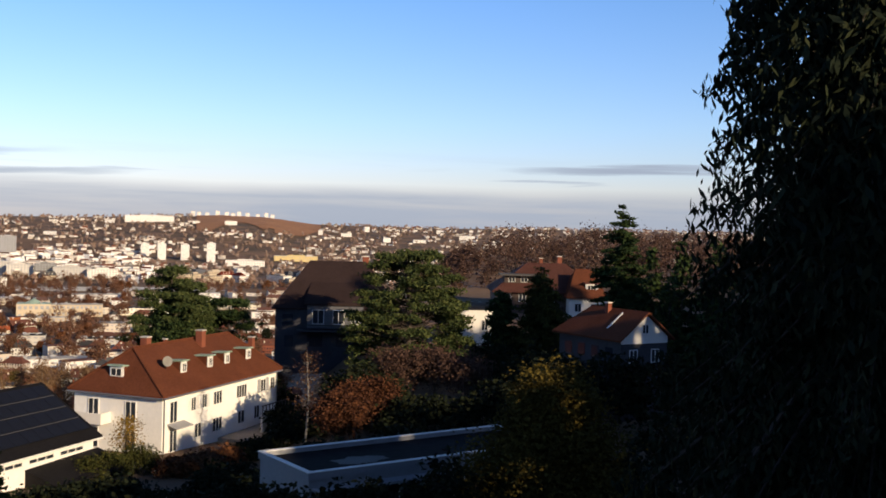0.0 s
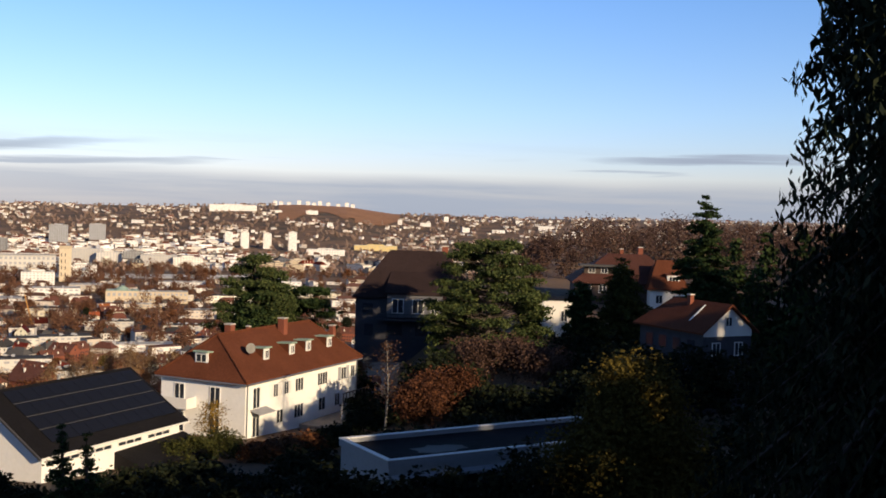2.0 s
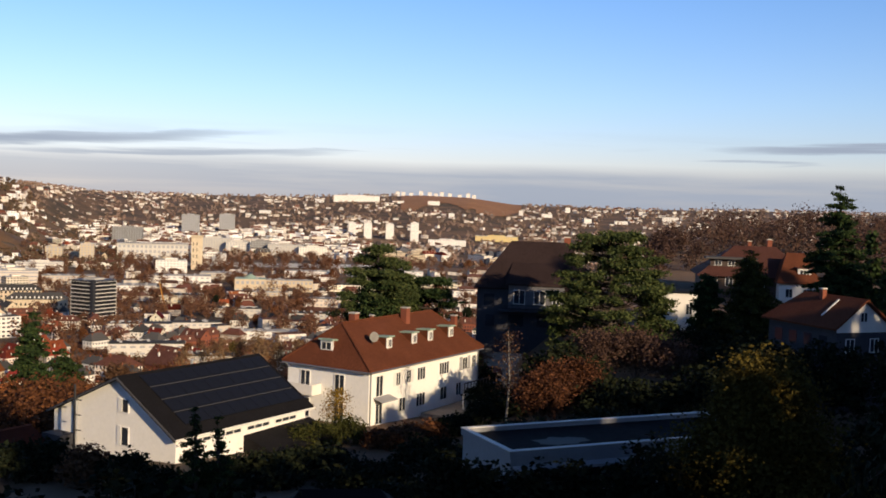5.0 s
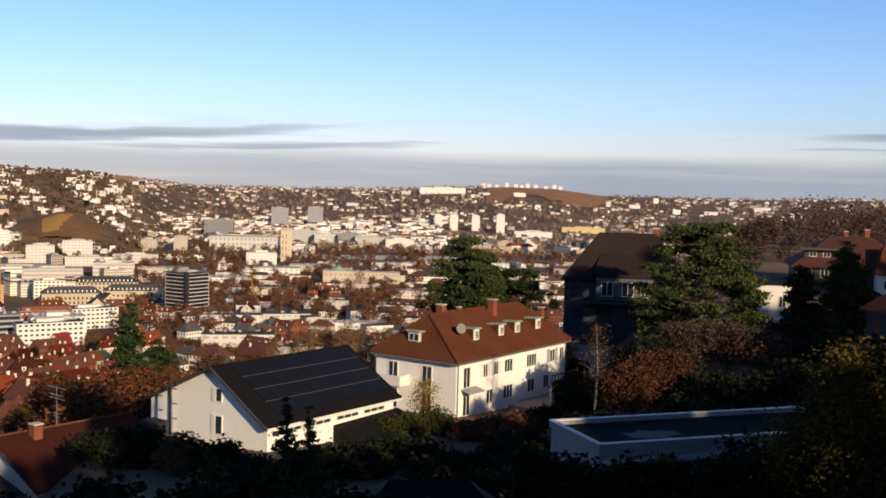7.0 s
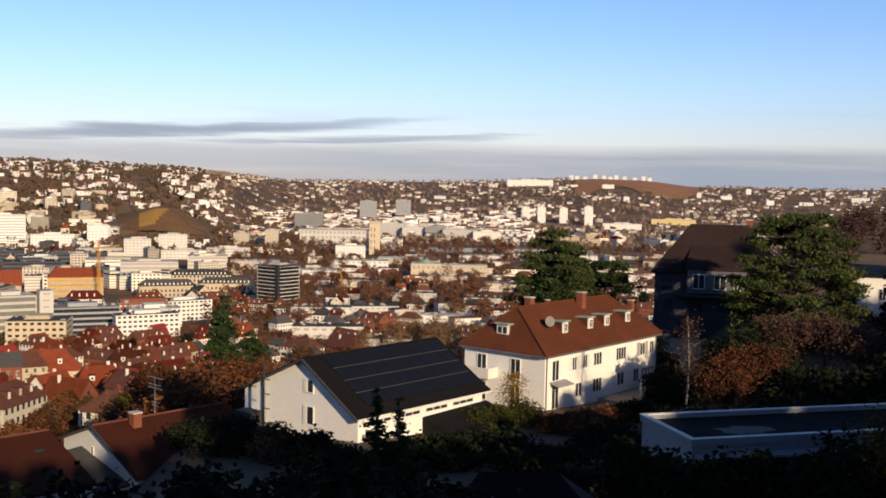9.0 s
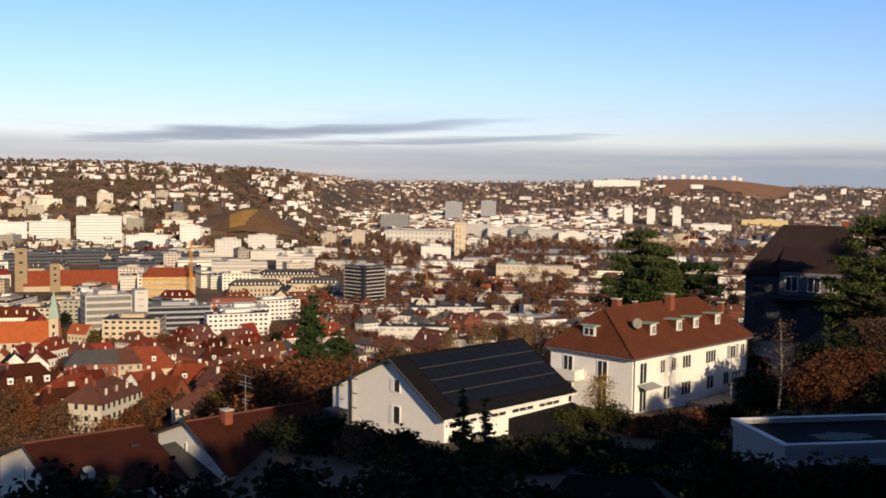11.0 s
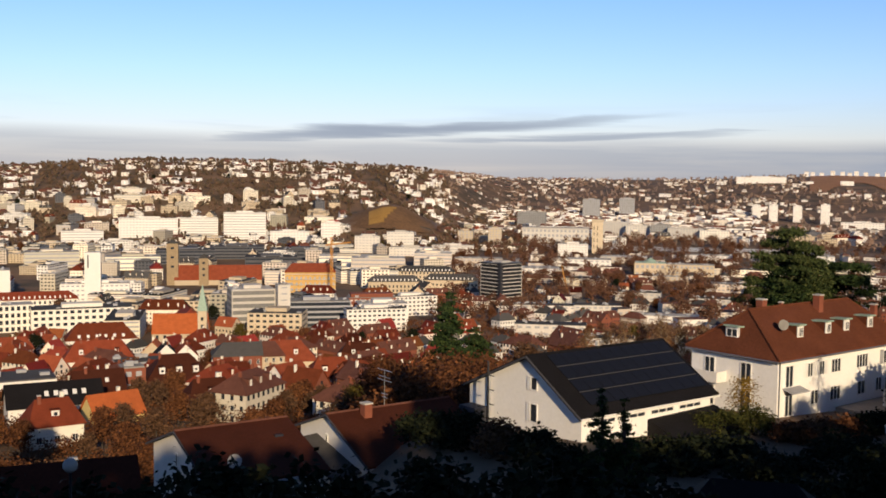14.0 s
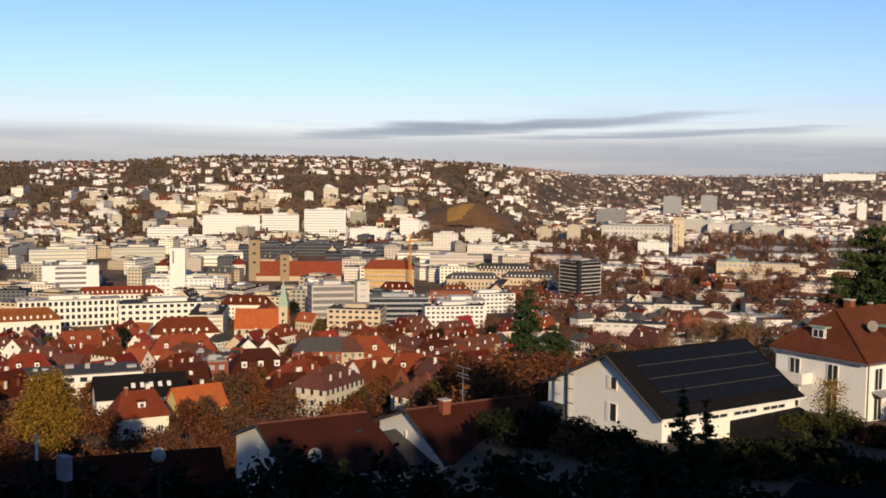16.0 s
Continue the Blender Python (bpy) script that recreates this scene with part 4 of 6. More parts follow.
round_pine("pine_tree", plan(14.4, 140, -29.0), "green pine behind the white house", 23.5, 4.9, 3, PINE_LEAF, 4, clumps=110, n_per=220, puff=0.95)
round_pine("pine_tree", plan(11.4, 146, -30.0), "darker pine behind the white house", 19.8, 4.8, 2, NEEDLE, 14, clumps=120, n_per=220, puff=0.95)
# added lower crown; its darker needles paint the pine's unlit part
round_pine("pine_tree", plan(14.2, 139, -28.5), "added lower pine crown, darkened below the sunlit top", 18.0, 4.8, 2, NEEDLE, 12, clumps=120, n_per=220, puff=1.0)
round_pine("pine_tree", plan(13.7, 141, -28.8), "middle green pine of the group", 21.0, 4.2, 6, PINE_LEAF, 22, clumps=110, n_per=220, puff=1.0)
round_pine("pine_tree", plan(12.9, 150, -30.5), "dark pine between two larger pines", 19.5, 3.6, 5, NEEDLE, 13, clumps=80, n_per=240, puff=1.1)
conifer("spruce_tree", plan(-9.8, 135, -15.5), "dark narrow spruce with a pointed top", 19.0, 5.6, NEEDLE, 5, whorls=24, per=14, size=0.19, n_per=28, aspect=2.6, step=0.42, spread=0.3, start=0.04, power=0.75, droop=0.25)
for az, d, h_, r_, sd in ((-11.4, 152, 16, 3.6, 45), (-13.0, 146, 17, 4.2, 46), (-14.8, 140, 18, 4.4, 47), (-16.5, 136, 18, 4.4, 48)):
    conifer("spruce_tree", plan(az, d), "tall dark spruce on the shaded ridge", h_, r_, NEEDLE, sd, whorls=20, per=8, size=0.4, n_per=20, start=0.03, group="spruces on the ridge")
conifer("spruce_tree", plan(-12.4, 128), "dark spruce beside the gabled house", 13.5, 3.2, NEEDLE, 15, whorls=18, per=8, size=0.36, n_per=20)
conifer("spruce_tree", plan(-14.6, 120), "dark spruce in the shade of the slope", 12.5, 3.4, NEEDLE, 25, whorls=18, per=8, size=0.36, n_per=20)
conifer("deodar_tree", plan(-5.6, 132), "feathery grey-green conifer before the villa", 14.0, 5.6, OLIVE_LEAF, 16, whorls=20, per=13, size=0.17, n_per=24, aspect=2.6, step=0.4, spread=0.32, droop=0.8, power=0.6)
conifer("cypress_tree", plan(-3.4, 134), "slim dark cypress near the white outbuilding", 10.5, 2.3, NEEDLE, 17, whorls=22, per=8, size=0.3, n_per=22, power=0.35, droop=-1.0)
conifer("cypress_tree", plan(-0.6, 140), "slim dark conifer beside the pine", 10.0, 2.2, NEEDLE, 18, whorls=18, per=8, size=0.3, n_per=22, power=0.5)
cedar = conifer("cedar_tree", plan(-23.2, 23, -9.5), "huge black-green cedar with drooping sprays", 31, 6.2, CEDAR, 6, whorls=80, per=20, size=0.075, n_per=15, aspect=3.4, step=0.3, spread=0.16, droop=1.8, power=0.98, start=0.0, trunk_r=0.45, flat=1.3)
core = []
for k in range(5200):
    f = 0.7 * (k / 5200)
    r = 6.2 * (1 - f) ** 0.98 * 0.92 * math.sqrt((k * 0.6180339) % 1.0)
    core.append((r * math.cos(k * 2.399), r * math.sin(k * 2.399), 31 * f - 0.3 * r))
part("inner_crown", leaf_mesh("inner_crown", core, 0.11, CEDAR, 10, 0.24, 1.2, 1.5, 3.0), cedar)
conifer("fir_tree", plan(32.2, 168), "dark green fir among the houses", 21, 6.6, NEEDLE, 8, whorls=24, per=12, size=0.3, n_per=26, start=0.04)
conifer("fir_tree", plan(30.8, 176), "second green fir among the houses", 16.0, 6.0, NEEDLE, 28, whorls=18, per=12, size=0.3, n_per=26, power=0.55)
conifer("young_spruce", plan(24.1, 62, -19.6), "young spruce before the solar house", 7.1, 2.5, NEEDLE, 41, whorls=20, per=10, size=0.09, n_per=26, aspect=2.6, step=0.22, spread=0.13, power=1.25)
conifer("young_spruce", plan(22.9, 62, -19.4), "small young spruce before the solar house", 6.4, 2.5, NEEDLE, 42, whorls=18, per=10, size=0.09, n_per=26, aspect=2.6, step=0.22, spread=0.13, power=1.25)
leafy_tree("tree", plan(-6.5, 52, -16.2), "round tree with the last yellow leaves", 9.6, 4.2, YELLOW_LEAF, 9, count=44, start=0.12, n_per=120, size=0.12, spread=0.6, up=0.45)
leafy_tree("small_tree", plan(16.5, 96, -22.6), "small thinly leaved tree before the white house", 5.4, 1.8, GOLD_LEAF, 10, count=14, n_per=9, size=0.11, thin=0.75, spread=0.45, trunk_r=0.12)
leafy_tree("birch_tree", plan(7.15, 99, -21.5), "thin pale birch with bare twigs", 10.2, 2.0, TWIG, 11, count=14, n_per=8, size=0.12, thin=0.5, trunk_r=0.13, bark=BIRCH)
for az, d, h, r, sd in ((5.3, 92, 4.4, 2.2, 50), (4.4, 97, 4.9, 2.4, 51), (3.4, 100, 4.8, 2.3, 52), (2.2, 112, 5.4, 3.6, 53), (0.2, 112, 5.6, 3.8, 54), (-1.6, 110, 5.0, 3.4, 55)):
    leafy_tree("bare_shrub", plan(az, d, None), "tall rust-brown shrub with bare twigs", h, r, RUST_DARK if sd < 53 else RIDGE_TWIG, sd, count=16, start=0.1, n_per=26, size=0.16, up=1.2, trunk_r=0.12, category="shrub", group="shrubs below the villas")
for az, d, rx, h, sd in ((17.2, 94, 1.5, 2.6, 60), (15.8, 95, 1.7, 2.8, 61), (18.4, 92, 1.4, 2.4, 62)):
    bush("round_bush", plan(az, d, -22.7), "clipped round evergreen bush", rx, rx, h, OLIVE_LEAF, sd, n=90, n_per=40, size=0.13, group="clipped bushes")
k = 0
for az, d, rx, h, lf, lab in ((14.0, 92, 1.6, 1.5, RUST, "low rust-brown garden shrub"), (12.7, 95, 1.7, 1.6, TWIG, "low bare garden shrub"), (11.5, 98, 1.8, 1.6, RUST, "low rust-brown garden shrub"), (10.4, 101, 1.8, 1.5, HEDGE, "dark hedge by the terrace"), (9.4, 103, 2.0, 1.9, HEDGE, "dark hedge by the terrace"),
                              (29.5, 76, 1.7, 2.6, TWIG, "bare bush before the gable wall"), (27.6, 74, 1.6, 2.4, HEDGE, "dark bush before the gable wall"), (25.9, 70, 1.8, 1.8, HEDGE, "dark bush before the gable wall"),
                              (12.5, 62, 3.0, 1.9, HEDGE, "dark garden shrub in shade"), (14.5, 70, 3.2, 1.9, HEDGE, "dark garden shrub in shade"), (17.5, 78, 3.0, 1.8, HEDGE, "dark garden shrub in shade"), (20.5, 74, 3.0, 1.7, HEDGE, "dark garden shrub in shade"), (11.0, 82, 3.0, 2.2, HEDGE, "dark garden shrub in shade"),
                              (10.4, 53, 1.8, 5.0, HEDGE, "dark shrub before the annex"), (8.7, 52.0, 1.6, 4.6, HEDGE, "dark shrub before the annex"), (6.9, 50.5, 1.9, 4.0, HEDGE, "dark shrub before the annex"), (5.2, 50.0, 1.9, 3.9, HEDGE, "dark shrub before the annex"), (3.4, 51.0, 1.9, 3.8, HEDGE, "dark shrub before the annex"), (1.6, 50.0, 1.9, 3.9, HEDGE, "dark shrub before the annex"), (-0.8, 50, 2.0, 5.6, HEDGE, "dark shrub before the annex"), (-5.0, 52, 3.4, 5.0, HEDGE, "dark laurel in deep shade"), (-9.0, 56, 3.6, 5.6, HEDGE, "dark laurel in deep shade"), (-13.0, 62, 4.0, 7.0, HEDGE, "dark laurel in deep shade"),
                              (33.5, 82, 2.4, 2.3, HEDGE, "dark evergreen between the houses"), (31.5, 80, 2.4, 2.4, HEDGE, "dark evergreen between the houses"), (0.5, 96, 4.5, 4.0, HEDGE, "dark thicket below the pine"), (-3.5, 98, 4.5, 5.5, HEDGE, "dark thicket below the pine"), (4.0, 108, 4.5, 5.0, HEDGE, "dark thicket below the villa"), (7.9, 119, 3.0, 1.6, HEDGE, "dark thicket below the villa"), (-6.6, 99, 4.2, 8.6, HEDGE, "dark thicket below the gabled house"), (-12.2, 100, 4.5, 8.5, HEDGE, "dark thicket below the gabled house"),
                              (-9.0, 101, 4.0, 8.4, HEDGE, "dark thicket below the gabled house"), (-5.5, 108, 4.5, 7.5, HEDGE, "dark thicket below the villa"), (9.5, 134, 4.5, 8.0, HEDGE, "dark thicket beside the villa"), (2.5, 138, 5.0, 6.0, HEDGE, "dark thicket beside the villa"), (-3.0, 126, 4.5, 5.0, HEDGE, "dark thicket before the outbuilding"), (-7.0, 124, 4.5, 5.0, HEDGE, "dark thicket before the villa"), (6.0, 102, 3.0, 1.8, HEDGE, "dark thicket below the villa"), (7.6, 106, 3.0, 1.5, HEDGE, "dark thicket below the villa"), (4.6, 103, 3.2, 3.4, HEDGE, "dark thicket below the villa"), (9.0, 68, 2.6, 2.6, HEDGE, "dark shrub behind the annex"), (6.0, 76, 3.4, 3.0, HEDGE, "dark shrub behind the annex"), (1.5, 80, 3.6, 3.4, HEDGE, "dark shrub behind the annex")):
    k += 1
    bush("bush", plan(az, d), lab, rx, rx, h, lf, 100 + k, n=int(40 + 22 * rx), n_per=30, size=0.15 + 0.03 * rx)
# high clipped hedge along the viewer's garden, added dark in place of bare shade
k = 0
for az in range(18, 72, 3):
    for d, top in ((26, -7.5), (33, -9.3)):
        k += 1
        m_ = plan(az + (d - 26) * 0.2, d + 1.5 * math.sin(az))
        bush("hedge", m_, "added high dark hedge standing in for deep shade", 1.7, 1.5, top + EYE - m_.translation.z + 0.35 * math.sin(az * 1.7), HEDGE, 200 + k, n=110, n_per=26, size=0.19, category="hedge", group="garden hedge")
lamp = thing("garden_lamp", plan(53.3, 24.2, -10.6), "grey globe lamp on a thin garden post", "lamp")
part("post", tubes("post", [([(0, 0, -1.8), (0, 0, 4.02)], [0.04, 0.03])], METAL, 8), lamp)
bm = bmesh.new()
bmesh.ops.create_uvsphere(bm, u_segments=20, v_segments=12, radius=0.16)
gl = bpy.data.meshes.new("globe")
bm.to_mesh(gl)
bm.free()
gl.materials.append(GRAVEL)
part("globe", gl, lamp, "frosted globe", pose(0, 0, 4.18))
meter = thing("meter_box", plan(58.0, 24.2, -10.6), "small grey box on a garden post", "box")
part("post", tubes("post", [([(0, 0, -1.8), (0, 0, 3.8)], [0.04, 0.04])], METAL, 8), meter)
box("case", meter, GREYWALL, (-0.17, 0.17, -0.1, 0.1, 3.802, 4.35), bevel=0.02)
# woods beyond the gardens
for kk, (az, d, h, r, lf) in enumerate(((25.5, 150, 10, 4.0, RUST), (28.0, 146, 9, 4.0, TWIG), (36.0, 140, 9, 4.6, RUST), (38.0, 150, 10, 4.8, TWIG), (40.0, 142, 8, 4.4, RUST), (35.0, 172, 11, 4.6, TWIG), (37.2, 180, 12, 4.6, YELLOW_LEAF), (43.6, 135, 8, 4.4, RUST), (48.6, 132, 8, 4.2, RUST), (53.0, 140, 7.5, 4.0, TWIG), (60.4, 132, 10, 5.0, RUST), (55.6, 138, 8, 4.4, RUST), (41.8, 175, 11, 4.2, YELLOW_LEAF), (26.5, 170, 12, 4.4, TWIG))):
    leafy_tree("tree", plan(az, d), "autumn tree with sparse brown leaves" if lf is not YELLOW_LEAF else "autumn tree with yellow-green leaves", h, r, lf, 300 + kk, count=18, start=0.15, n_per=26 if lf is not TWIG else 20, size=0.21, up=0.9, group="autumn trees on the slope", spread=0.7)

for kk, (az, d, h, r) in enumerate(((24.6, 150, 13, 2.6), (22.7, 148, 14, 2.2), (21.6, 152, 15, 2.4), (20.7, 146, 14.5, 2.2), (19.7, 149, 15, 2.3), (18.6, 144, 13, 2.0), (23.6, 156, 14, 2.6))):
    leafy_tree("birch_tree", plan(az, d), "pale bare birch with tan twigs in sun", h, r, PALE_TWIG, 340 + kk, count=20, start=0.25, n_per=14, size=0.13, up=1.6, trunk_r=0.14, bark=BIRCH, group="birches behind the houses", spread=0.5)
leafy_tree("tree", plan(57.7, 150, -42.0), "large autumn tree with yellow-green leaves", 14.5, 5.2, GOLD_LEAF, 399, count=30, start=0.25, n_per=60, size=0.2, up=0.8, spread=0.8, trunk_r=0.3)


def wood(name, label, spots, seed, mat=HEDGE):
    """A dense belt of trees: each spot has a bearing, a distance, a top under or over the eye and a crown radius."""
    rng = random.Random(seed)
    vs, fs = [], []
    for x, y, top, r in spots:
        z0 = height(x, y) - EYE
        H = max(4.0, top - z0)
        for c in range(int(26 + H * 2.2)):
            f = rng.uniform(0.0, 1.0)
            q = r * (1.02 - f * 0.75) * rng.random() ** 0.5
            a = rng.uniform(0, 6.283)
            cx, cy, cz, s = x + math.cos(a) * q, y + math.sin(a) * q, EYE + z0 + H * f - 0.8, rng.uniform(0.7, 1.5)
            b = len(vs)
            for v in ((1, 0, 0), (-1, 0, 0), (0, 1, 0), (0, -1, 0), (0, 0, 0.8), (0, 0, -0.8)):
                k2 = s * rng.uniform(0.6, 1.3)
                vs.append((cx + v[0] * k2 + rng.gauss(0, 0.2), cy + v[1] * k2 + rng.gauss(0, 0.2), cz + v[2] * k2))
            fs += [(b + i, b + j, b + l) for i, j, l in ((0, 2, 4), (2, 1, 4), (1, 3, 4), (3, 0, 4), (2, 0, 5), (1, 2, 5), (3, 1, 5), (0, 3, 5))]
    tagged(new(name, mesh_from(name, vs, fs, mat)), label, "trees", kind="stuff")


# added wooded shoulder behind the viewer, unseen, its tops set to shade the gardens
def shoulder():
    rng = random.Random(5)
    spots = []
    for l in range(-60, 230, 3):
        top = lerp_table(l, [-60, -20, -6, 8, 16, 31, 36, 39, 43, 47, 54, 62, 74, 79, 83, 89, 95.5, 99, 106, 111, 120, 134, 138, 147, 151, 160, 230], [17, 14, 12.2, 12.2, 13.6, 10.2, 10.5, 10.5, 12, 13, 12.6, 12.4, 12.8, 16.5, 20, 18.4, 18.4, 36, 36, 26, 25.5, 26, 33, 34, 29, 29, 30])
        for back in (0, 5, 10, 15):
            a = 25 + back + rng.uniform(-1, 1)
            spots.append((a * 0.719 + l * 0.695, -a * 0.695 + l * 0.719, top + rng.uniform(-0.8, 0.5) + back * 0.315, rng.uniform(2.2, 3.2)))
    wood("hillside_wood", "unseen dark trees behind the viewer, added to cast shade", spots, 6)


shoulder()


def ridge_wood():
    """Leafless woods on the eastern ridge: trunks and a haze of twigs."""
    rng = random.Random(15)
    cs, trunks = [], []
    for k in range(290):
        az, d = rng.uniform(-30, 1.8), rng.uniform(222, 400)
        x, y = -d * math.sin(radians(az)), d * math.cos(radians(az))
        z, H = height(x, y), rng.uniform(7, 12) * (0.35 if az > -3 else 1.0)
        trunks.append(([(x, y, z - 1), (x + rng.gauss(0, 0.3), y, z + H * 0.9)], [0.22, 0.05]))
        for c in range(16):
            a, q = rng.uniform(0, 6.283), rng.uniform(0, 0.33) * H
            cs.append((x + q * math.cos(a), y + q * math.sin(a), z + H * rng.uniform(0.2, 1.0)))
    tagged(new("ridge_wood", leaf_mesh("ridge_wood", cs, 0.36, RIDGE_TWIG, 22, 1.0, 0.8)), "leafless brown wood on the ridge", "trees", kind="stuff")
    tagged(new("ridge_trunks", tubes("ridge_trunks", trunks, BARK, 5)), "bare trunks of the ridge wood", "trees", kind="stuff")


ridge_wood()


# out-of-view trees, added to hold sky light off the gardens
def behind_wood():
    rng = random.Random(25)
    spots = []
    for k in range(160):
        az, d = rng.uniform(105, 255), rng.uniform(45, 150)
        x, y = -d * math.sin(radians(az)), d * math.cos(radians(az))
        spots.append((x, y, height(x, y) - EYE + rng.uniform(14, 20), rng.uniform(3, 5)))
    wood("uphill_wood", "unseen wood uphill behind the viewer, added to dim skylight", spots, 26)


behind_wood()

# ---- landmarks in the valley ----
def flat_block(name, m, label, w, dp, h, body, band, floors, roof=GRAVEL, category="building", group="", gap=0.5, bays=0, plant=True):
    """A flat-roofed block: body, window strips or single windows on all floors, roof slab behind its edge, plant room."""
    th = thing(name, m, label, category, group)
    box("body", th, body, (-w / 2, w / 2, -dp / 2, dp / 2, -6, h))
    box("roof", th, roof, (-w / 2 + 0.3, w / 2 - 0.3, -dp / 2 + 0.3, dp / 2 - 0.3, h + 0.004, h + 0.4))
    fh = h / floors
    lst = []
    for k in range(floors):
        z0 = k * fh + fh * (1 - gap) * 0.6
        z1 = z0 + fh * gap
        for lo, hi, side in ((-w / 2 + 0.6, w / 2 - 0.6, 0), (-dp / 2 + 0.6, dp / 2 - 0.6, 1)):
            n = bays if side == 0 else int(bays * dp / w)
            n = max(n, 1)
            s = (hi - lo) / n
            pad = s * 0.22 if bays else 0.0
            for j in range(n):
                a, b = lo + j * s + pad, lo + (j + 1) * s - pad
                lst.append((a, b, -dp / 2 - 0.06, dp / 2 + 0.06, z0, z1) if side == 0 else (-w / 2 - 0.06, w / 2 + 0.06, a, b, z0 + 0.01, z1 - 0.01))
    tagged(part("glazing", boxes("glazing", lst, band), th), kind="stuff")
    rr = random.Random(int(w * 7 + h * 13))
    bs = []
    for k in range(int(3 + w / 9)):
        x, y, s = rr.uniform(-w * 0.44, w * 0.44), rr.uniform(-dp * 0.4, dp * 0.4), rr.uniform(0.6, 1.6)
        bs.append((x - s, x + s, y - s * 0.7, y + s * 0.7, h + 0.3, h + rr.uniform(0.9, 2.0)))
    tagged(part("roof_plant", boxes("roof_plant", bs, GREYWALL), th), kind="stuff")
    if plant:
        box("plant_room", th, body, (-w * 0.2, w * 0.2, -dp * 0.25, dp * 0.25, h + 0.41, h + 2.6))
    return th


KEEP = []      # footprints kept free: x, y, radius


def keep(m, r):
    KEEP.append((m.translation.x, m.translation.y, r))
    return m


# black office tower
bt = flat_block("office_tower", keep(plan(29.25, 895, None, 74), 30), "black glass office tower with grey floor lines", 26, 24, 34, CONCRETE, BLACK_GLASS, 11, roof=FELT, gap=0.76)
box("stair_shaft", bt, METAL, (-13.6, -10.5, -12.6, -9.5, -6, 36.0), "dark stair shaft")
box("parapet", bt, METAL, (-13.3, 13.3, -12.3, 12.3, 34.41, 35.2))
# four white apartment towers
for az, d, h in ((15.8, 2750, 32), (14.95, 2650, 40), (13.75, 2650, 38), (12.4, 2600, 46)):
    t4 = flat_block("apartment_tower", keep(plan(az, d, None, 3 + az), 30), "tall white apartment tower above trees", 20, 20, h, WHITE, GREYWALL, 14, group="white apartment towers", gap=0.25, bays=5, category="tower block")
# station with its tower, and the blocks along the tracks
st = flat_block("station_building", keep(plan(26.3, 1800, None, 24), 60), "long grey station building with glazed front", 112, 40, 24, CONCRETE, GREYWALL, 3, gap=0.5, bays=16, roof=FELT, plant=False)
box("roof_edge", st, CONCRETE, (-57, 57, -21, 21, 23.5, 25.5))
tw = thing("station_tower", keep(plan(24.05, 1560, None, 24), 15), "square sandstone station tower with flat top", "tower")
box("shaft", tw, SAND, (-8, 8, -8, 8, -4, 46), bevel=0.3)
box("crown", tw, SAND, (-8.6, 8.6, -8.6, 8.6, 46.01, 50), bevel=0.2)
for k in range(4):
    for s in (-1, 1):
        box("slit_window", tw, GLASS, (-3 + s * 2.5, -2 + s * 2.5, -8.08, 8.08, 8 + 9 * k, 13 + 9 * k))
flat_block("office_block", keep(plan(25.35, 1500, None, 24), 26), "white office block before the station", 42, 20, 17, WHITE, GREYWALL, 5, gap=0.35, bays=9)
for az, d, w, h, tn, col in ((24.4, 2650, 42, 48, 20, GREYWALL), (22.5, 2700, 38, 48, 20, GREYWALL), (23.2, 2050, 60, 26, 20, CONCRETE), (21.9, 2020, 44, 22, 20, CONCRETE), (20.7, 2000, 36, 24, 24, CURTAIN), (19.4, 1980, 64, 20, 20, CONCRETE), (17.9, 1960, 52, 18, 20, CREAM), (27.6, 2250, 60, 36, 18, CURTAIN), (31.2, 1650, 24, 24, 24, SAND), (29.6, 1640, 20, 30, 26, SAND)):
    flat_block("office_block", keep(plan(az, d, None, tn), w * 0.6), "tall grey office tower in haze" if h > 45 else "office block beside the railway land", w, 18, h, col, GREYWALL if col is not GREYWALL else CURTAIN, max(4, int(h / 3.6)), gap=0.5, bays=int(w / 5))
flat_block("works_hall", keep(plan(7.9, 2700, None, 12), 70), "long yellow works building by the tracks", 110, 24, 13, material("yellow_render", (0.60, 0.46, 0.19), 0.9, 0.1, 0.1, 0.1), GREYWALL, 4, gap=0.3, bays=20)
flat_block("works_hall", keep(plan(10.6, 2500, None, 12), 50), "long low white works building", 90, 24, 14, WHITE, GREYWALL, 3, gap=0.3, bays=14)
flat_block("hilltop_hall", keep(plan(15.6, 3900, None, 16), 90), "long white building on the far slope", 170, 20, 22, WHITE, GREYWALL, 5, gap=0.2, bays=24)
for k in range(11):
    flat_block("ridge_block", keep(plan(9.2 + 0.42 * k + 0.1 * math.sin(k * 5), 4380, None, 10), 15), "white apartment block on the ridge line", 16, 12, 16 + 4 * math.sin(k * 2.1), WHITE, GREYWALL, 5, gap=0.25, bays=4, group="blocks on the ridge", plant=False)
for k, (az, w, h) in enumerate(((5.2, 60, 20), (4.1, 30, 30), (3.0, 40, 24), (1.2, 70, 16), (0.1, 40, 22), (-1.4, 90, 26), (-2.9, 20, 26), (13.2, 40, 14), (11.4, 70, 22), (10.4, 30, 24), (6.6, 24, 28), (17.6, 50, 20), (20.5, 60, 16))):
    flat_block("housing_block", keep(plan(az, 3600 + 300 * math.sin(k * 1.9), None, 8 + 10 * math.sin(k)), w * 0.5), "distant white housing block in haze", w * 0.6, 14, h * 0.6, WHITE, GREYWALL, 6, gap=0.22, bays=8, group="distant housing blocks", plant=False)


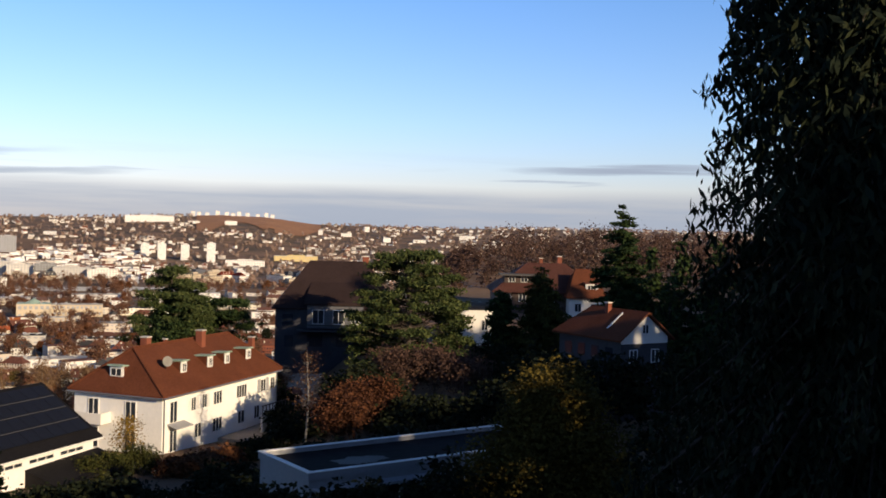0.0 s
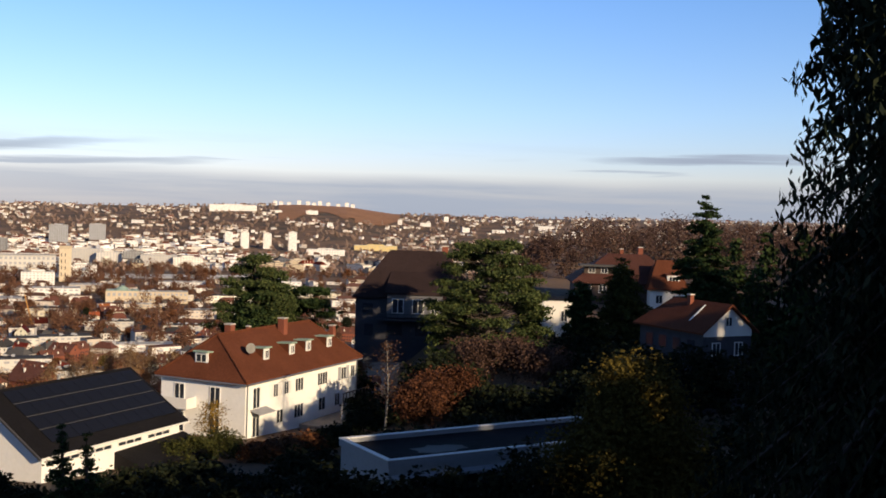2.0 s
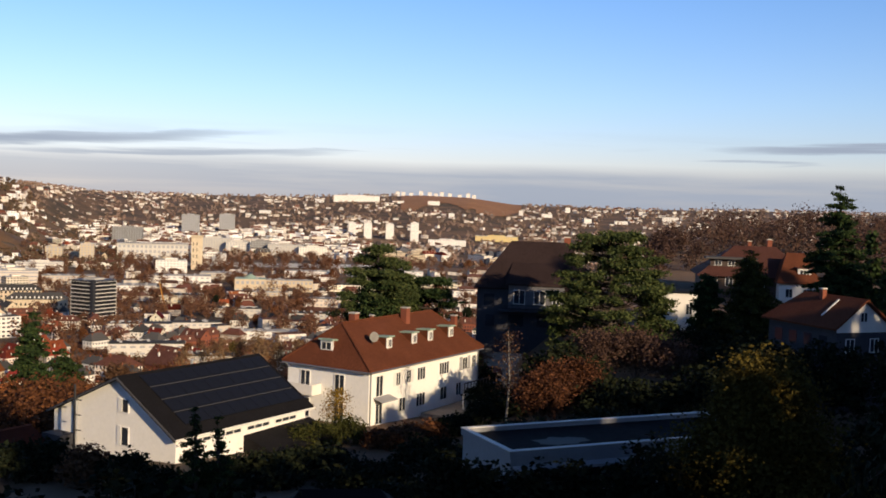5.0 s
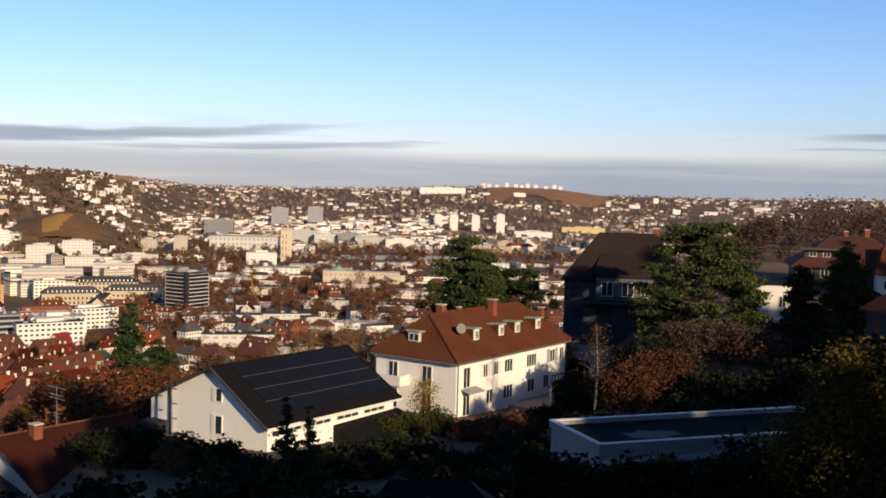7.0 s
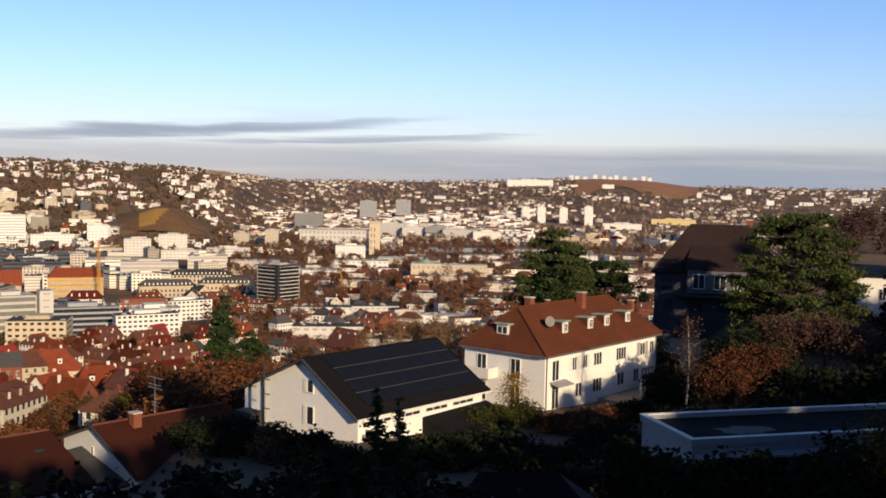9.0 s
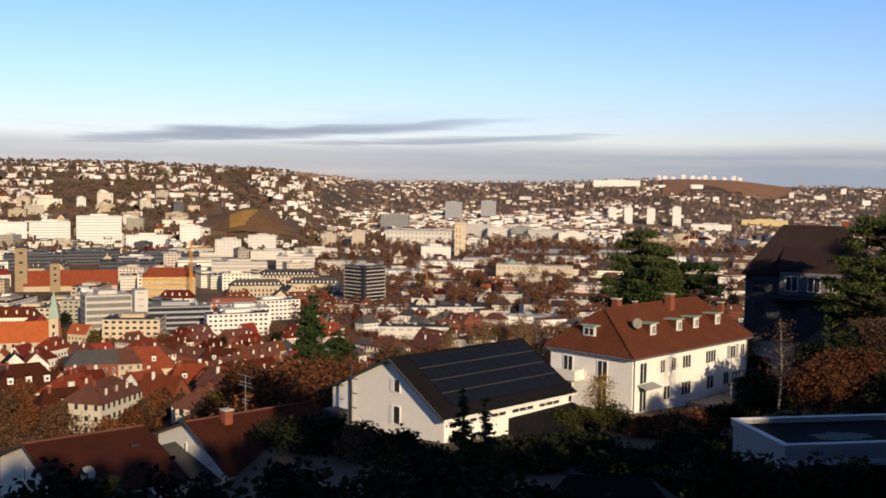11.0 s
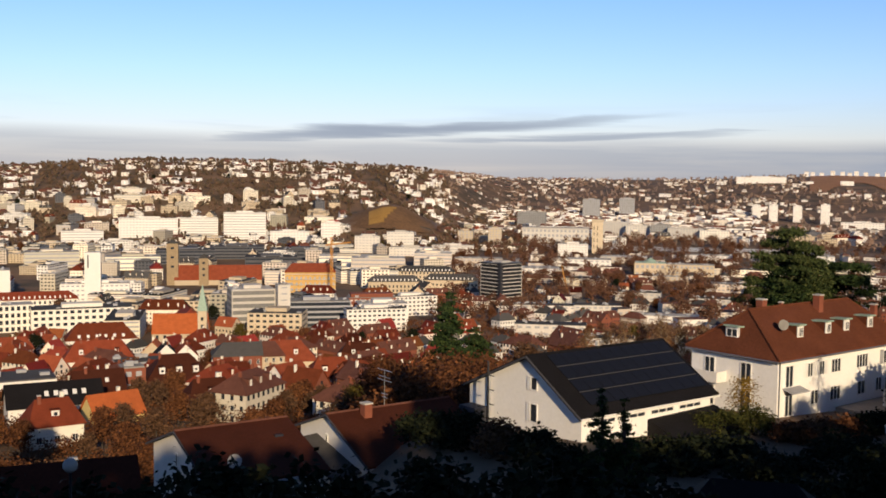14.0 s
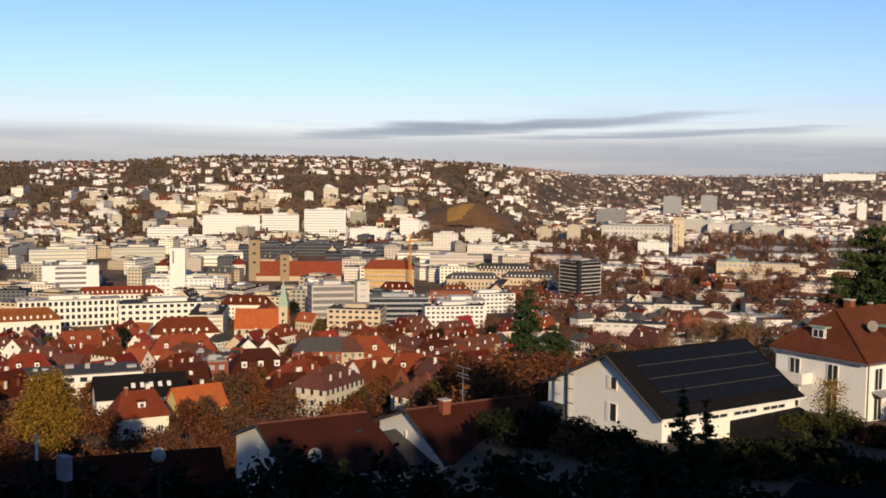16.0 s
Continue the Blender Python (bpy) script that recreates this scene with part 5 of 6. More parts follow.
def mansard(name, m, label, L, W, H, R, wall=SAND, roof=SLATE, bays=20):
    th = pitched_house(name, m, label, L, -W / 2, W / 2, H, H, 0, H + R, hip0=W * 0.4, hip1=W * 0.4, wall=wall, roof=roof, base=-6, over=0.6, category="building")
    for f in range(int(H // 4)):
        lst = [(-L / 2 + L * (j + 0.3) / bays, -L / 2 + L * (j + 0.7) / bays, -W / 2 - 0.06, W / 2 + 0.06, 1.2 + 4 * f, 3.4 + 4 * f) for j in range(bays)]
        tagged(part("glazing", boxes("glazing", lst, GLASS), th), kind="stuff")
    lst = [(-L / 2 + L * (j + 0.35) / bays, -L / 2 + L * (j + 0.65) / bays, -W / 2 + 0.6, W / 2 - 0.6, H + 0.4, H + 2.2) for j in range(1, bays - 1)]
    tagged(part("dormering", boxes("dormering", lst, FRAME), th), kind="stuff")
    return th


# palace wings, museum, scaffolded house and its crane
mansard("palace", keep(plan(35.1, 980, None, 40), 30), "sandstone palace wing with dark mansard roof", 50, 16, 11, 5, bays=14)
mansard("palace", keep(plan(32.0, 1000, None, 30), 30), "sandstone palace wing with dark mansard roof", 52, 16, 11, 5, bays=14)
mansard("palace", keep(plan(33.4, 1080, None, 35), 30), "sandstone palace main range with dark roof", 60, 18, 12, 5, bays=16)
mu = flat_block("museum", keep(plan(21.2, 1190, None, 20), 26), "ochre sandstone museum with shallow green domes", 34, 26, 17, SAND, GREYWALL, 2, gap=0.4, bays=6, roof=COPPER, plant=False)
flat_block("museum", keep(plan(19.2, 1230, None, 18), 34), "long ochre sandstone museum wing", 58, 20, 13, SAND, GREYWALL, 2, gap=0.4, bays=12, roof=GRAVEL, plant=False)
flat_block("museum", keep(plan(20.1, 1120, None, 18), 24), "low sandstone gallery beside the museum", 36, 16, 8, SAND, GREYWALL, 2, gap=0.4, bays=8, plant=False)
part("dome", mesh_from("dome", [(0, 0, 22.5)] + [(9 * math.cos(k * 0.5236), 9 * math.sin(k * 0.5236), 17.4) for k in range(12)], [(0, 1 + k, 1 + (k + 1) % 12) for k in range(12)] + [tuple(range(12, 0, -1))], COPPER), mu, "green copper dome")
sc = pitched_house("scaffolded_house", keep(plan(39.7, 930, None, 40), 34), "ochre historic house with red roof under scaffolding", 44, -9, 9, 24, 24, 0, 31, hip0=6, hip1=6, wall=material("ochre_netting", (0.56, 0.35, 0.12), 0.9, 0.2, 0.1, 0.2), roof=CHURCH_TILE, base=-6, category="building")
lst = [(-22 + 4 * j + 1.2, -22 + 4 * j + 2.8, -9.1, 9.1, 2 + 5 * f, 4.8 + 5 * f) for j in range(11) for f in range(4)]
tagged(part("glazing", boxes("glazing", lst, GREYWALL), sc), kind="stuff")
for k in range(5):
    box("scaffold_deck", sc, ALU, (-22.5, 22.5, -11.0, -9.2, 4 + 4.5 * k, 4.25 + 4.5 * k))
CRANE = material("crane_yellow", (0.58, 0.27, 0.05), 0.5, 0.1, 1.0, 0.0)
cr_ = thing("tower_crane", keep(plan(38.55, 900, None, 100), 5), "yellow tower crane beside the scaffolded house", "crane")
for sx in (-1, 1):
    for sy in (-1, 1):
        box("mast_leg", cr_, CRANE, (sx * 0.8 - 0.15, sx * 0.8 + 0.15, sy * 0.8 - 0.15, sy * 0.8 + 0.15, -3, 55))
for k in range(20):
    part("mast_brace", tubes("mast_brace", [([(-0.9, -0.9 + 1.8 * (k % 2), k * 2.8), (0.9, -0.9 + 1.8 * ((k + 1) % 2), k * 2.8 + 2.8)], [0.15, 0.15])], CRANE, 4), cr_)
jib = box("jib", cr_, CRANE, (-10, 34, -0.6, 0.6, 48, 49.2))
box("counterweight", cr_, CONCRETE, (-10, -7, -1.0, 1.0, 45.5, 47.99))
box("cab", cr_, FRAME, (-1.3, 1.3, -2.6, -0.95, 46, 48))
cr2 = thing("mobile_crane", keep(plan(25.6, 1000, None, 130), 4), "slanting yellow crane boom among trees", "crane")
part("boom", tubes("boom", [([(0, 0, 0), (26, 0, 24)], [0.7, 0.4])], CRANE, 4), cr2)
box("carrier", cr2, CRANE, (-4, 4, -1.4, 1.4, -1, 2.4), bevel=0.2)

# churches and the town hall tower
def square_tower(parent, x, y, w, h, mat, cap, cap_h, slits=3):
    t = box("tower", parent, mat, (x - w / 2, x + w / 2, y - w / 2, y + w / 2, -5, h), bevel=0.15)
    v = [(x - w / 2 - 0.3, y - w / 2 - 0.3, h + 0.01), (x + w / 2 + 0.3, y - w / 2 - 0.3, h + 0.01), (x + w / 2 + 0.3, y + w / 2 + 0.3, h + 0.01), (x - w / 2 - 0.3, y + w / 2 + 0.3, h + 0.01), (x, y, h + cap_h)]
    part("spire", mesh_from("spire", v, [(3, 2, 1, 0), (0, 1, 4), (1, 2, 4), (2, 3, 4), (3, 0, 4)], cap), t)
    for k in range(slits):
        z = h - 3.5 - k * h * 0.22
        part("belfry_window", boxes("belfry_window", [(x - w * 0.14, x + w * 0.14, y - w / 2 - 0.05, y + w / 2 + 0.05, z - 2, z)], GLASS), t)
    return t


ch = pitched_house("church", keep(plan(46.6, 610, None, 40), 26), "church with bright orange tiled roof and copper spire", 30, -7.5, 7.5, 6, 6, 0, 16, wall=SAND, roof=ORANGE_TILE, base=-8, over=0.4, category="church")
square_tower(ch, 13.0, -9.2, 5.0, 19, SAND, COPPER, 15)
lst = [(-13 + 4.3 * j, -11.4 + 4.3 * j, -7.56, 7.56, 1, 4.8) for j in range(6)]
tagged(part("glazing", boxes("glazing", lst, GLASS), ch), kind="stuff")
tc2 = pitched_house("church", keep(plan(44.6, 1060, None, 44), 50), "old church with red roof and two unequal stone towers", 84, -10, 10, 5.5, 5.5, 0, 19, wall=SAND, roof=CHURCH_TILE, base=-6, over=0.4, category="church")
square_tower(tc2, -44, -3, 11, 41, material("weathered_sandstone", (0.30, 0.22, 0.13), 0.9, 0.2, 0.3, 0.2), SLATE, 4)
square_tower(tc2, -14, -12, 9, 27, bpy.data.materials["weathered_sandstone"], SLATE, 5)
th = flat_block("town_hall", keep(plan(50.9, 935, None, 48), 34), "white town hall with a plain square clock tower", 56, 18, 15, WHITE, GREYWALL, 4, gap=0.35, bays=14)
tt = box("clock_tower", th, WHITE, (-8, 5, -14, -2, -5, 42), bevel=0.15)
box("belfry_slit", tt, GLASS, (-5.6, -4.6, -14.08, -1.92, 29, 40))
box("belfry_slit", tt, GLASS, (-8.08, 5.08, -9, -7.6, 30, 40))
# office complex with glass fronts
flat_block("office_block", keep(plan(42.9, 690, None, 52), 26), "pale grey office block with glazed stair corner", 28, 22, 25, CONCRETE, CURTAIN, 6, gap=0.6, bays=0)
flat_block("office_block", keep(plan(41.2, 680, None, 52), 12), "slim pale stair tower of the offices", 8, 10, 28, CONCRETE, GREYWALL, 7, gap=0.2, bays=1, plant=False)
flat_block("office_block", keep(plan(39.4, 690, None, 44), 30), "wide grey office block with dark glass bands", 44, 20, 17, GREYWALL, GLASS, 5, gap=0.6)
flat_block("office_block", keep(plan(35.8, 720, None, 44), 24), "white office block with rows of square windows", 34, 20, 13, WHITE, GLASS, 4, gap=0.5, bays=11)
box("upper_storey", flat_block("office_block", keep(plan(36.4, 745, None, 44), 20), "brick-red set-back office storeys", 34, 14, 15, BRICK, CONCRETE, 4, gap=0.3, bays=10), BRICK, (-15, 15, -6, 6, 15.5, 18))
flat_block("office_block", keep(plan(51.6, 690, None, 56), 34), "long pale department building with flat roof", 60, 22, 15, CREAM, GLASS, 4, gap=0.5, bays=14, roof=SLATE)
flat_block("office_block", keep(plan(56.5, 700, None, 60), 36), "cream office range with white window grid", 62, 16, 17, CREAM, GLASS, 4, gap=0.6, bays=18)
mansard("hall", keep(plan(50.7, 590, None, 55), 20), "hall with large dark red hipped roof", 36, 16, 6, 7.5, wall=WHITE, roof=DEEP_TILE, bays=8)
mansard("hall", keep(plan(54.0, 860, None, 55), 36), "long building with dark red roof", 66, 16, 9, 5, wall=CREAM, roof=DEEP_TILE, bays=18)
mansard("office_range", keep(plan(59.5, 640, None, 62), 34), "cream gabled range with dark red roof", 56, 15, 11, 6, wall=CREAM, roof=TOWN_TILE, bays=16)
flat_block("office_block", keep(plan(56.4, 960, None, 56), 30), "white office block with dark glass front", 46, 24, 26, WHITE, CURTAIN, 6, gap=0.5, bays=1)
# long white hospital blocks at the foot of the far hill
for az, d, w, h, tn in ((48.2, 1720, 90, 30, 48), (45.6, 1740, 60, 28, 46), (43.2, 1700, 66, 42, 44), (40.8, 1640, 60, 20, 40), (38.6, 1660, 30, 30, 40), (51.5, 1650, 60, 20, 50), (36.6, 1500, 36, 24, 36), (34.8, 1560, 40, 26, 36), (34.2, 1450, 60, 12, 30), (31.9, 1500, 60, 12, 30)):
    flat_block("hospital_block", keep(plan(az, d, None, tn), w * 0.55), "long bright white hospital block" if az > 40 else "pale commercial block at the hill foot", w, 18, h, WHITE if az > 38 else CONCRETE, GREYWALL, max(3, int(h / 4)), gap=0.3, bays=0 if int(az) % 2 else int(w / 5), group="white blocks at the hill foot")
for az, d, w, h, rf in ((40.0, 1380, 90, 14, SLATE), (37.6, 1250, 70, 15, GRAVEL), (36.0, 1180, 60, 18, GRAVEL), (43.6, 1400, 70, 16, SLATE), (46.3, 1330, 70, 17, SLATE), (41.8, 1250, 60, 14, SLATE), (33.0, 1280, 46, 17, GRAVEL), (49.0, 1250, 60, 15, GRAVEL), (53.0, 1300, 60, 18, GRAVEL), (57.0, 1250, 60, 20, GRAVEL)):
    flat_block("commercial_block", keep(plan(az, d, None, az), w * 0.5), "large flat-roofed commercial building", w, 44 if rf is SLATE else 34, h, CITY_WALL if rf is GRAVEL else CHARCOAL, GREYWALL if rf is GRAVEL else GLASS, max(3, int(h / 4)), roof=rf, gap=0.4, group="commercial blocks")
# white low hall and grey sheds in the near town
flat_block("market_hall", keep(plan(20.4, 750, None, 20), 28), "white low hall with a flat roof", 48, 16, 6, WHITE, GREYWALL, 1, gap=0.2, bays=8, plant=False)
for az, d, w, h, tn in ((26.5, 640, 44, 8, 25), (23.5, 560, 30, 8, 20), (17.8, 900, 40, 9, 14), (24.0, 800, 36, 8, 30), (21.8, 950, 40, 8, 18), (26.8, 800, 50, 7, 24)):
    flat_block("shed", keep(plan(az, d, None, tn), w * 0.5), "low grey flat-roofed shed in town", w, 14, h, CONCRETE, GREYWALL, 2, roof=SLATE, gap=0.3, bays=8, group="low sheds", plant=False)
for az, d, w, dp, h, tn, rf in ((27.8, 1180, 70, 30, 9, 24, GRAVEL), (25.0, 1330, 80, 30, 9, 22, GRAVEL), (22.6, 1400, 60, 30, 8, 20, GRAVEL), (18.0, 1450, 70, 26, 9, 18, GRAVEL), (15.6, 1250, 60, 24, 8, 16, SLATE), (13.4, 1500, 80, 26, 9, 14, GRAVEL), (11.0, 1350, 60, 24, 8, 12, GRAVEL), (24.8, 1080, 50, 22, 8, 22, SLATE), (30.5, 1300, 60, 26, 10, 30, GRAVEL), (16.8, 1060, 50, 20, 8, 16, GRAVEL)):
    flat_block("commercial_hall", keep(plan(az, d, None, tn), w * 0.42), "wide low hall with pale flat roof" if rf is GRAVEL else "wide low hall with dark flat roof", w, dp, h, WHITE if w > 65 else CITY_WALL, GREYWALL, 2, roof=rf, gap=0.35, bays=12, group="low halls in the valley", plant=False)
# white building with roof windows on the near slope, brick stump, grey flat roof
wr = pitched_house("house", keep(plan(53.1, 275, -63, 60), 18), "white house with dark roof and a row of roof windows", 22, -6, 6, 6, 6, 0, 10.5, wall=WHITE, roof=DARK_TILE, base=-6)
for k in range(5):
    part("roof_window", boxes("roof_window", [(-0.5, 0.5, -0.8, 0.8, 0, 0.1)], FRAME), wr, "", pose(-2 + 2.2 * k, -3.2, 8.4, 36.9))
for x in (-7, -3, 1, 5, 8.5):
    window(wr, x, -6.02, 3.2, 2.2, 1.7, 0, panes=3)
flat_block("school_building", keep(plan(56.0, 330, None, 60), 20), "flat grey-roofed school building", 34, 16, 9, WHITE, GLASS, 3, roof=SLATE, gap=0.45, bays=9, plant=False)
rb = pitched_house("house", keep(plan(50.2, 258, -61.5, 75), 10), "yellow house with a bright orange roof", 12, -4.5, 4.5, 4.5, 4.5, 0, 9, wall=material("yellow_plaster", (0.66, 0.50, 0.20), 0.9, 0.1, 0.4, 0.1), roof=ORANGE_TILE, base=-6)
chimney(rb, 2, 1, 7.5, 10, 0.7, CREAM)
window(rb, -6.02, -1.2, 2.5, 1.0, 1.4, -90)
window(rb, -6.02, 1.2, 2.5, 1.0, 1.4, -90)
br = pitched_house("house", keep(plan(43.7, 400, -79, 48), 16), "brick tenement with dark slate roof", 18, -6, 6, 11, 11, 0, 15, hip0=4, wall=BRICK, roof=SLATE, base=-6)
ye = pitched_house("house", keep(plan(42.2, 404, -79, 48), 12), "ochre tenement with brown hipped roof", 14, -6, 6, 10, 10, 0, 14.5, hip0=3, hip1=3, wall=SAND, roof=BROWN_TILE, base=-6)
for h_, n, L in ((br, 6, 18), (ye, 5, 14)):
    for f in range(3):
        for j in range(n):
            window(h_, -L / 2 + L * (j + 0.5) / n, -6.02, 2 + 3.2 * f, 1.1, 1.7, 0)
            if j < 4:
                window(h_, -L / 2 - 0.02, -4.2 + 2.8 * j, 2 + 3.2 * f, 1.1, 1.7, -90)


def roof_lights(h, spots, slope):
    for x, y, z in spots:
        part("roof_window", boxes("roof_window", [(-0.45, 0.45, -0.7, 0.7, 0, 0.1)], FRAME), h, "", pose(x, y, z, slope))


def big_house(az, d, turn, label, L, W, H, R, hip, wall, roof, dorms=0, z=None):
    """A large house below the slope with framed windows, dormers and chimneys."""
    h = pitched_house("house", keep(plan(az, d, z, turn), max(L, W) * 0.48), label, L, -W / 2, W / 2, H, H, 0, H + R, hip0=hip, hip1=hip, wall=wall, roof=roof, base=-8)
    n, m = int(L // 2.8), int(W // 3.0)
    for f in range(int(H // 3)):
        for j in range(n):
            window(h, -L / 2 + L * (j + 0.5) / n, -W / 2 - 0.02, 1.8 + 3 * f, 1.2, 1.5, 0)
        for j in range(m):
            window(h, -L / 2 - 0.02, -W / 2 + W * (j + 0.5) / m, 1.8 + 3 * f, 1.1, 1.5, -90)
    for j in range(dorms):
        x = -L / 2 + L * (j + 1) / (dorms + 1)
        dm_ = box("dormer", h, FRAME, (x - 0.8, x + 0.8, -W * 0.36, -W * 0.05, H + R * 0.25, H + R * 0.6))
        box("dormer_roof", dm_, roof, (x - 1.0, x + 1.0, -W * 0.39, -W * 0.04, H + R * 0.6 + 0.004, H + R * 0.6 + 0.2))
        window(dm_, x, -W * 0.36 - 0.02, H + R * 0.43, 0.9, 0.9, 0, panes=1)
    chimney(h, L * 0.2, 0.8, H + R * 0.6, H + R + 1.2, 0.8, CREAM)
    chimney(h, -L * 0.25, -0.6, H + R * 0.6, H + R + 1.0, 0.7)
    return h


big_house(50.8, 455, 52, "long mansion with a deep red hipped roof", 28, 13, 7, 7, 5, WHITE, DEEP_TILE, 3)
cb = big_house(50.9, 300, 60, "cream house with brown roof and roof windows", 13, 10, 6, 5, 0, CREAM, NEAR_BROWN)
roof_lights(cb, ((-3, -2.6, 8.6), (2, -2.6, 8.6)), 45)
big_house(46.9, 325, 58, "large house with a brown hipped roof and dormers", 20, 14, 7, 7, 6, TOWN_WALL, NEAR_BROWN, 3)
big_house(41.1, 420, 45, "large house with a bright red hipped roof", 24, 14, 8, 7, 6, SAND, CHURCH_TILE, 2)
big_house(47.4, 470, 140, "white gabled house with a dark roof", 11, 10, 6, 5, 0, WHITE, DARK_TILE)
big_house(46.4, 468, 140, "white gabled house with a red roof", 11, 10, 6, 5, 0, WHITE, CHURCH_TILE)
big_house(48.0, 500, 130, "yellow gabled house with an orange roof", 12, 10, 5, 5, 0, SAND, ORANGE_TILE)
big_house(53.2, 236, 66, "house with a dark red roof and one dormer", 11, 9, 5, 4.5, 2, CREAM, DEEP_TILE, 1)
big_house(55.6, 540, 58, "row house with a long red roof", 30, 11, 6, 5, 3, CREAM, CHURCH_TILE, 3)
big_house(38.6, 345, 46, "house with a red roof between brown trees", 15, 11, 6, 5.5, 3, TOWN_WALL, DEEP_TILE, 2)
big_house(37.0, 440, 40, "house with a brown roof between brown trees", 18, 11, 7, 5, 3, TOWN_WALL, NEAR_BROWN, 2)
big_house(44.0, 330, 50, "house with a red-brown roof on the slope", 16, 11, 6, 5, 3, TOWN_WALL, DEEP_TILE, 2)
big_house(58.6, 400, 60, "house with a deep red roof below the yellow tree", 18, 12, 7, 6, 4, WHITE, DEEP_TILE, 2)
big_house(45.2, 268, 62, "small house with a dark red roof among trees", 12, 9, 4.5, 4.5, 2, CREAM, NEAR_BROWN, 1)
flat_block("house", keep(plan(49.2, 318, None, 60), 6), "square brick-red stair tower of a house", 7, 7, 11, BRICK, GREYWALL, 3, gap=0.4, bays=2, plant=False, category="house")
flat_block("house", keep(plan(48.7, 415, None, 55), 11), "plain flat-roofed house with grey roof", 20, 11, 9, GREYWALL, GLASS, 3, roof=SLATE, gap=0.4, bays=6, plant=False, category="house")
flat_block("garage", keep(plan(52.4, 196, None, 62), 10), "low garage row with pale gravel roof", 20, 7, 3, SHADED_BROWN_RENDER, GREYWALL, 1, roof=PAVING, gap=0.5, bays=6, plant=False)


# ---- the town ----
def free(x, y, r):
    return all((x - a) ** 2 + (y - b) ** 2 > (r + c) ** 2 for a, b, c in KEEP)


def remove_all(protos):
    for p in protos:
        for o in (*p.children_recursive, p):
            bpy.data.objects.remove(o)


def town_house(L, W, H, R, hip, wall, roof, label, dorm=0):
    h = pitched_house("town_house", pose(0, 0, -500), label, L, -W / 2, W / 2, H, H, 0, H + R, hip0=hip, hip1=hip, wall=wall, roof=roof, base=-9, group="town houses")
    lst = []
    for f in range(int(H // 3)):
        n = int(L // 2.4)
        for j in range(n):
            x = -L / 2 + L * (j + 0.5) / n
            lst.append((x - 0.5, x + 0.5, -W / 2 - 0.05, W / 2 + 0.05, 1.0 + 3 * f, 2.5 + 3 * f))
        n = int(W // 2.6)
        for j in range(n):
            y = -W / 2 + W * (j + 0.5) / n
            lst.append((-L / 2 - 0.05, L / 2 + 0.05, y - 0.5, y + 0.5, 1.0 + 3 * f, 2.5 + 3 * f))
    if not hip:
        lst.append((-L / 2 - 0.05, L / 2 + 0.05, -0.6, 0.6, H + 0.5, H + 1.8))
    tagged(part("glazing", boxes("glazing", lst, GLASS), h), kind="stuff")
    for k in range(dorm):
        x = -L / 2 + L * (k + 1) / (dorm + 1)
        dm_ = box("dormer", h, roof, (x - 0.8, x + 0.8, -W * 0.36, 0, H + R * 0.28, H + R * 0.72))
        box("dormer_front", dm_, wall if k % 2 else CREAM, (x - 0.5, x + 0.5, -W * 0.36 - 0.1, -W * 0.36 - 0.003, H + R * 0.26, H + R * 0.70))
    box("chimney", h, CREAM if R > 4.5 else BRICK, (L * 0.22 - 0.4, L * 0.22 + 0.4, W * 0.12 - 0.4, W * 0.12 + 0.4, H + R * 0.5, H + R + 1.0))
    if L > 14:
        box("chimney", h, BRICK, (-L * 0.28 - 0.35, -L * 0.28 + 0.35, -W * 0.1 - 0.35, -W * 0.1 + 0.35, H + R * 0.5, H + R + 0.7))
    return h


